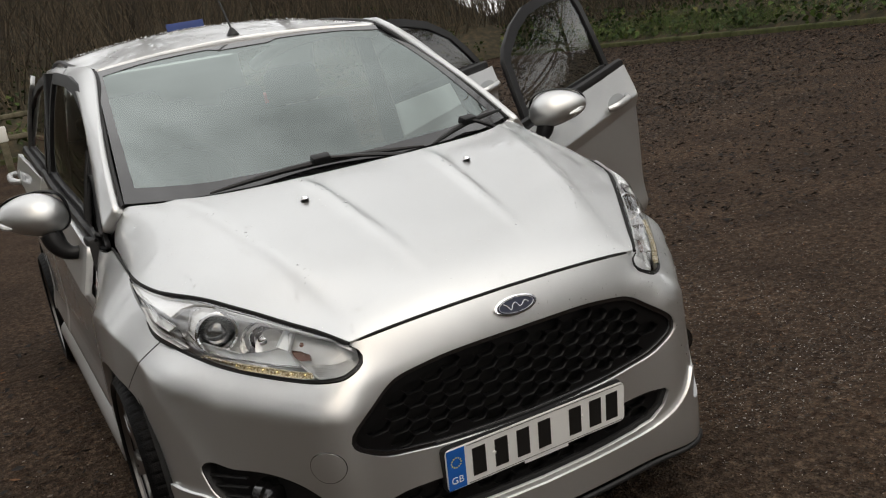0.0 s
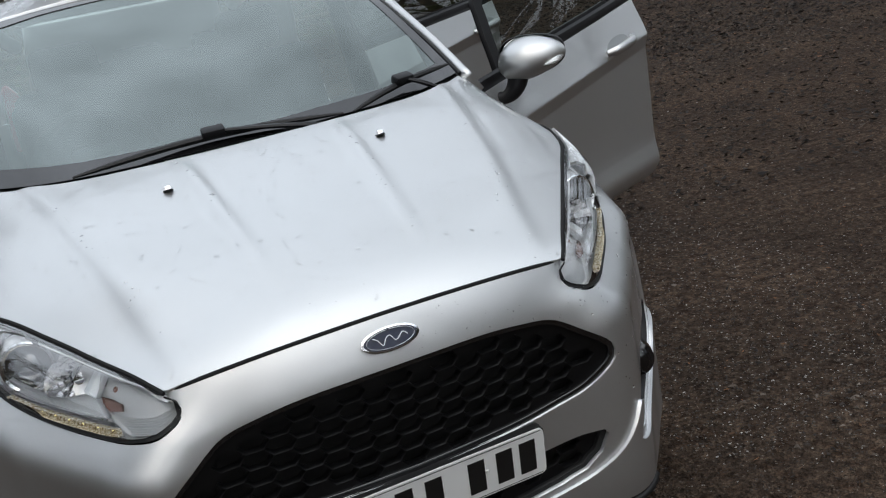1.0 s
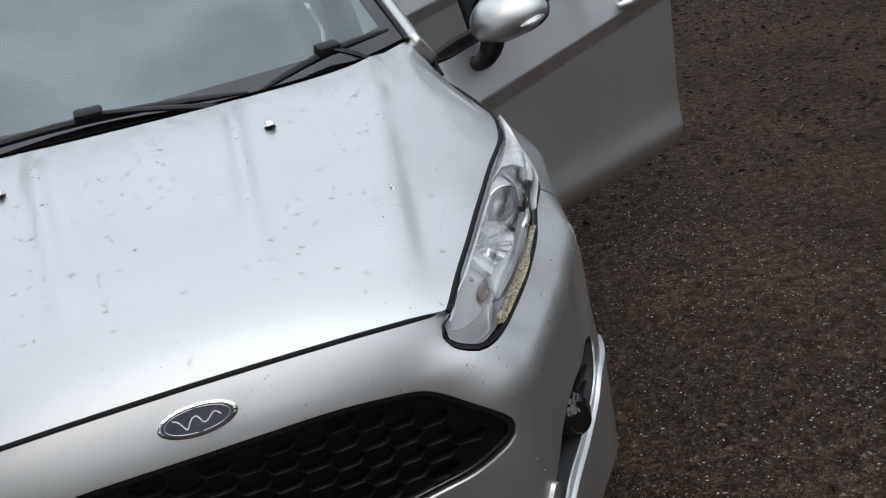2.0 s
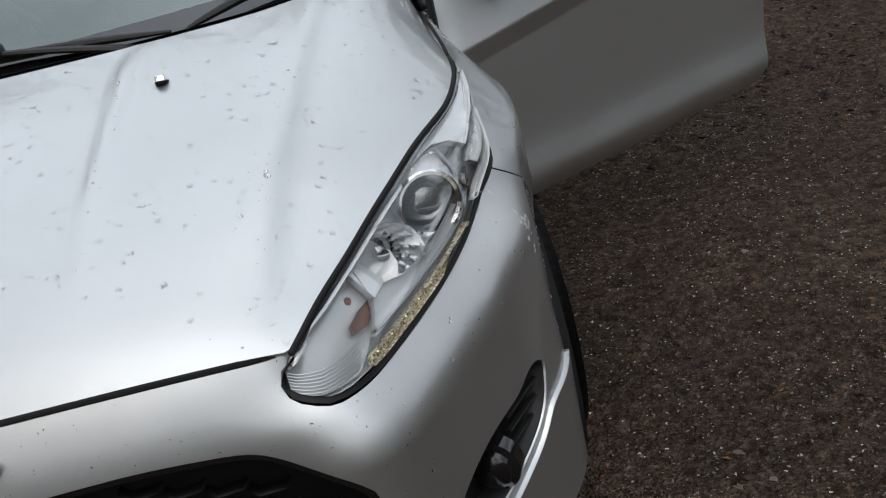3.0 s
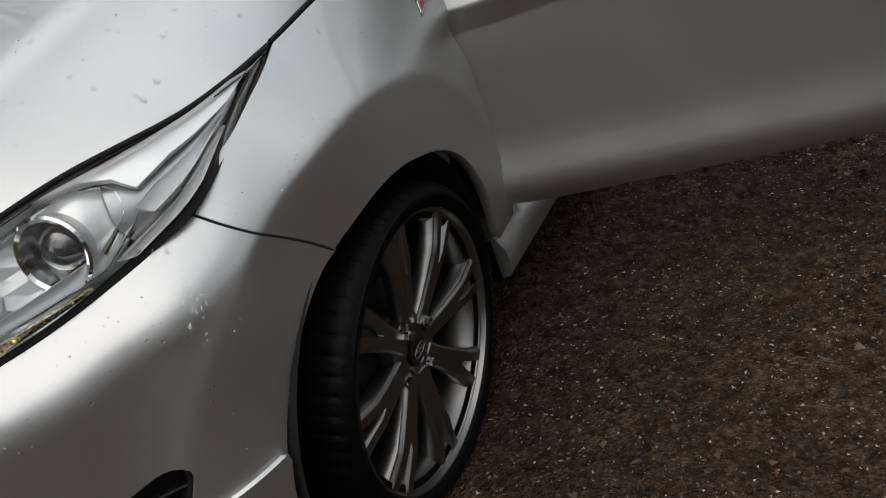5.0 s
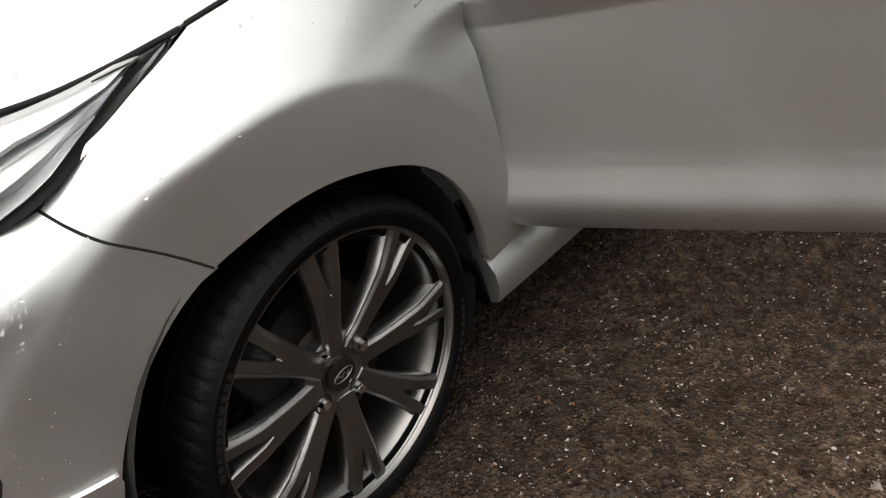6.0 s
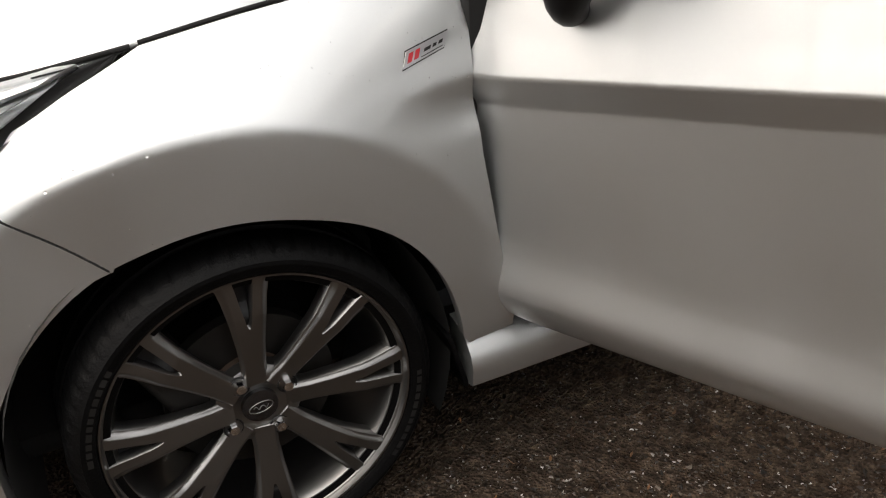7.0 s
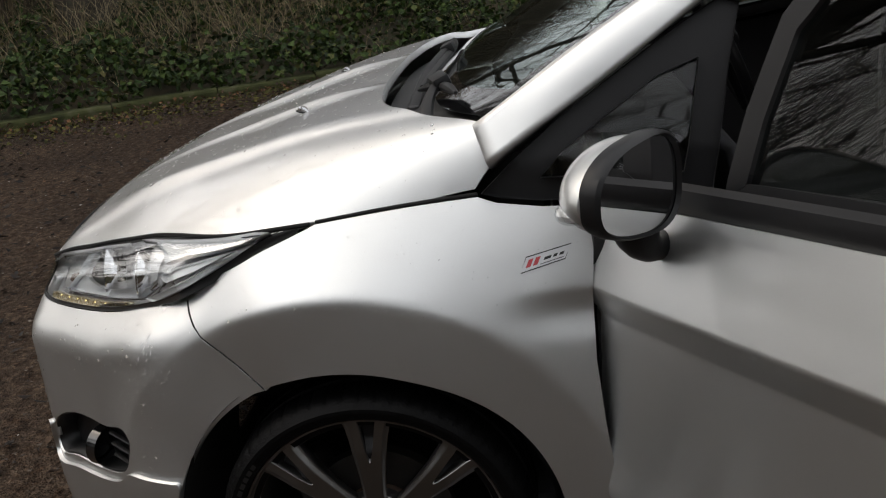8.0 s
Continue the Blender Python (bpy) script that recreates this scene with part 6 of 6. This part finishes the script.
# thicket: thin bare stems
for at, L, n, sd in ((west, LW, 6500, 51), (north, LN, 6500, 52), (east, 58.0, 10000, 53), (south, LS, 4500, 54)):
    lo = 1.5 if at is not west else 2.2
    roots = [at(rg.uniform(0, L), lo + 9 * rg.random() ** 1.3, -.1) for _ in range(n)]
    ways = rg.normal(0, .28, (n, 3)) + [0, 0, 1]
    ways /= np.linalg.norm(ways, axis=1, keepdims=True)
    stems("thicket", roots, ways, rg.uniform(1.2, 4.8 if at in (east, south) else 6.8, n), .014, sd, TWIG, "tangle of bare brown stems and brambles", "thicket", .45)


# ---- trees
def rods(bundle):
    """Many tapered round rods, each a (points, radii, sides), as one mesh's verts and faces."""
    verts, faces, base = [], [], 0
    for p, r, sides in bundle:
        t = np.gradient(p, axis=0)
        t /= np.linalg.norm(t, axis=1, keepdims=True)
        a = np.cross(t, (0, 0, 1.0) if abs(t[0][2]) < .9 else (1.0, 0, 0))
        a /= np.linalg.norm(a, axis=1, keepdims=True)
        b, k = np.cross(a, t), np.arange(sides) * 2 * np.pi / sides
        verts.append((p[:, None] + r[:, None, None] * (np.cos(k)[:, None] * a[:, None] + np.sin(k)[:, None] * b[:, None])).reshape(-1, 3))
        q = np.arange(sides)
        for i in range(len(p) - 1):
            o = base + i * sides
            faces += np.stack([o + q, o + (q + 1) % sides, o + sides + (q + 1) % sides, o + sides + q], 1).tolist()
        base += len(p) * sides
    return np.vstack(verts), faces


def tree_mesh(seed, height):
    r = np.random.default_rng(seed)
    trunk, crown = [], []

    def limb(bm, p, d, length, rad, sides, n=5, wander=.12, rise=.08):
        pts, q, w = [p], np.array(p), np.array(d)
        for _ in range(n):
            w = w + r.normal(0, wander, 3) + [0, 0, rise]
            w /= np.linalg.norm(w)
            q = q + w * length / n
            pts.append(q)
        pts = np.array(pts, float)
        bm.append((pts, np.linspace(rad, rad * .35, n + 1), sides))
        return pts

    main = limb(trunk, (0, 0, -.3), (0, 0, 1), height * .8, height * .017, 10, 9, .05, .12)
    for i in range(17):
        t = r.uniform(.22, 1.0)
        k = t * (len(main) - 1)
        p = main[int(k)] + (main[min(int(k) + 1, len(main) - 1)] - main[int(k)]) * (k % 1)
        a = r.uniform(0, 2 * np.pi)
        d = np.array([math.cos(a), math.sin(a), r.uniform(.15, .9)])
        b = limb(trunk, p, d / np.linalg.norm(d), height * r.uniform(.22, .40) * (1.15 - .5 * t), height * .0055 * (1.2 - .6 * t), 6, 6, .16, .05)
        for j in range(8):
            q = b[r.integers(1, len(b))]
            d2 = r.normal(0, 1, 3) + [0, 0, .25]
            c = limb(crown, q, d2 / np.linalg.norm(d2), height * r.uniform(.08, .17), height * .0016, 4, 4, .22, .03)
            for m in range(9):
                d3 = r.normal(0, 1, 3)
                limb(crown, c[r.integers(1, len(c))], d3 / np.linalg.norm(d3), height * r.uniform(.03, .08), height * .0006, 3, 3, .25, .0)
    return trunk, crown


def make_tree(seed, height, label):
    t = tagged(new("tree"), label, "tree", "bare trees round the car park")
    a, b = tree_mesh(seed, height)
    mesh_object("trunk", *rods(a), BARK, t)
    mesh_object("crown", *rods(b), TWIG, t, smooth=False)
    return t


kinds = [make_tree(s, h, lab) for s, h, lab in ((1, 17, "tall bare deciduous tree on the bank"), (2, 14, "bare leafless tree with spreading limbs"), (3, 19, "tall slender bare tree"), (4, 11, "young bare tree in the thicket"))]
spots = []
for at, L, step in ((north, LN, 3.0), (east, 58.0, 2.8), (west, LW, 2.2), (south, LS, 4.5)):
    al = 1.0
    while al < L - .5:
        spots.append(at(al + rg.uniform(-.8, .8), rg.choice([2.2, 3.4, 5.5, 8.0]) + rg.uniform(-.6, .6), -.15))
        al += step * rg.uniform(.7, 1.25)
for i, p in enumerate(spots):
    m = Matrix.Translation(p.tolist()) @ Matrix.Rotation(rg.uniform(0, 6.28), 4, "Z") @ Matrix.Rotation(rg.normal(0, .05), 4, "X")
    if i < 4:
        kinds[i].matrix_basis = m
    else:
        copy_thing(kinds[i % 4], m)

def make_evergreen(seed, height):
    """A dark conifer: a straight trunk under drooping tiers of small leaf clumps."""
    t = tagged(new("tree"), "dense dark evergreen tree, added out of view to darken reflections", "tree", "evergreens behind the car park")
    r = np.random.default_rng(seed)
    mesh_object("trunk", *rods([(np.array([(0, 0, -.3 + height * k / 6) for k in range(7)]) + r.normal(0, .04, (7, 3)) * [1, 1, 0], np.linspace(.2, .03, 7), 8)]), BARK, t)
    n = 6500
    h = height * (.08 + .92 * r.random(n) ** 1.25)
    tier = .75 + .25 * np.sin(h * 7.0)
    rad = (height - h) * .27 * np.sqrt(r.random(n)) * tier + .15
    a = r.uniform(0, 2 * np.pi, n)
    p = np.stack([rad * np.cos(a), rad * np.sin(a), h - .25 * rad], 1)
    d1, d2 = r.normal(0, 1, (n, 3)), r.normal(0, 1, (n, 3))
    d1 *= .16 / np.linalg.norm(d1, axis=1, keepdims=True)
    d2 *= .10 / np.linalg.norm(d2, axis=1, keepdims=True)
    v = np.stack([p - d1, p + d2, p + d1, p - d2], 1).reshape(-1, 3)
    mesh_object("crown", v, (4 * np.arange(n)[:, None] + np.arange(4)).tolist(), FIR, t, smooth=False)
    return t


FIR = material("dark_fir_needles", (0.02, 0.035, 0.012), 0.7)
by_island(FIR, [(0, (0.006, 0.012, 0.004)), (0.7, (0.018, 0.032, 0.010)), (1.0, (0.04, 0.06, 0.02))])
# unseen firs, added to the south-east to darken what the open door reflects
firs = [make_evergreen(5, 8.5), make_evergreen(6, 10.5)]
k = 0
for at, lo, hi, step in ((south, 2.0, 19.0, 2.2), (east, 34.0, 58.0, 3.6)):
    al = lo
    while al < hi:
        m = Matrix.Translation(at(al + rg.uniform(-.5, .5), rg.uniform(2.5, 7.0), -.2).tolist()) @ Matrix.Rotation(rg.uniform(0, 6.28), 4, "Z") @ Matrix.Diagonal((*[rg.uniform(.8, 1.15)] * 3, 1))
        if k < 2:
            firs[k].matrix_basis = m
        else:
            copy_thing(firs[k % 2], m)
        k, al = k + 1, al + step * rg.uniform(.7, 1.3)

# ---- blue notice board and fence beyond the car
board = tagged(new("sign_board"), "blue notice board with pale unreadable lines", "sign")
board.matrix_basis = pose(2.80, 14.6, -.16, 0, 0, -12)
part("panel", box_bm((.62, .03, .34), (0, 0, 2.08), .006), SIGNBLUE, board)
for i, w in enumerate((.36, .42)):
    part("text_bar", box_bm((w, .004, .03), (0, -.018, 2.02 - .08 * i), 0), WHITEPRINT, board)
for dx in (-.24, .24):
    part("post", box_bm((.05, .05, 2.2), (dx, .04, 1.0), .006), FENCEWOOD, board)
fence = tagged(new("fence"), "weathered post-and-rail fence at the car park's end", "fence")
for i in range(7):
    part("post", box_bm((.10, .10, 1.25), (-4.5 + i * 1.9, 18.9 + i * .25, .55), .012), FENCEWOOD, fence)
for hz in (.55, .98):
    part("rail", tube([(-4.5 + k * 1.9, 18.83 + k * .25, hz + .01 * math.sin(k * 2)) for k in range(7)], .045, 8, flat=1.3), FENCEWOOD, fence)
marker = tagged(new("marker_post"), "short wooden post with a white painted head", "post")
marker.matrix_basis = pose(-.36, 16.3, 0)
part("shaft", box_bm((.12, .12, .62), (0, 0, .31), .01), FENCEWOOD, marker)
part("head", box_bm((.17, .15, .27), (0, 0, .75), .02), WHITEPAINT, marker)


# ---- rain on the paint
def drops(name, fn, lo, hi, n, small, large, seed, keep, label):
    """Flattened beads of water that sit on a surface."""
    r = np.random.default_rng(seed)
    uv = r.uniform(lo, hi, (n, 2))
    uv = uv[keep(uv)]
    n, ring = len(uv), 8
    p, nn = fn(uv[:, 0], uv[:, 1]), normals_of(fn, uv)
    wrong = (nn[:, 2] < 0) | ((np.abs(nn[:, 2]) < .2) & (nn[:, 0] * p[:, 0] < 0))
    nn = np.where(wrong[:, None], -nn, nn)
    size = (small + (large - small) * r.random(n) ** 3)[:, None]
    t1 = np.cross(nn, [0.3, 1, 0.2])
    t1 /= np.linalg.norm(t1, axis=1, keepdims=True)
    t2, long_ = np.cross(nn, t1), r.uniform(.8, 1.35, (n, 1))
    rows = [p + size * (k * (math.cos(g) * t1 * long_ + math.sin(g) * t2) + h * nn) for h, k in ((-.05, 1.0), (.35, .92), (.62, .55)) for g in np.arange(ring) * 2 * math.pi / ring]
    rows.append(p + size * .72 * nn)
    one = [(j * ring + q, j * ring + (q + 1) % ring, (j + 1) * ring + (q + 1) % ring, (j + 1) * ring + q) for j in range(2) for q in range(ring)]
    one += [(2 * ring + q, 2 * ring + (q + 1) % ring, 3 * ring) for q in range(ring)] + [tuple(ring - 1 - q for q in range(ring))]
    per = 3 * ring + 1
    faces = [tuple(m + k for k in f) for m in range(0, n * per, per) for f in one]
    ob = mesh_object(name, np.stack(rows, 1).reshape(-1, 3), faces, WATER)
    return tagged(ob, label, "raindrops", kind="stuff")


def patchy(uv):
    return np.array([.5 + .5 * noise.noise((a * 5, b * 5, 1.0)) + .25 * (b > .45) > .42 for a, b in uv.tolist()])


in_bonnet = np.array(bh + [(-x, y) for x, y in bh[::-1][1:-1]])
drops("raindrops", bonnet, (-.7, .10), (.72, 1.0), 2000, .0010, .0042, 61, lambda uv: inside(in_bonnet, uv) & patchy(uv), "beads of rain on the bonnet")
wing_poly = np.array(wing)
drops("raindrops", skin, (1.0, .40), (1.76, .88), 1000, .0007, .0026, 62, lambda uv: inside(wing_poly, uv), "fine rain beads on the front wing")
half_poly = np.array(half)
drops("raindrops", skin, (.02, .40), (1.15, .73), 700, .0007, .0026, 63, lambda uv: inside(half_poly, uv) & ~inside(FOG, uv) & ~inside(GRILLE, uv), "fine rain beads on the bumper")
drops("raindrops", roof, (-.5, 1.9), (.5, 3.4), 700, .002, .006, 64, lambda uv: uv[:, 0] > -9, "beads of rain on the roof")
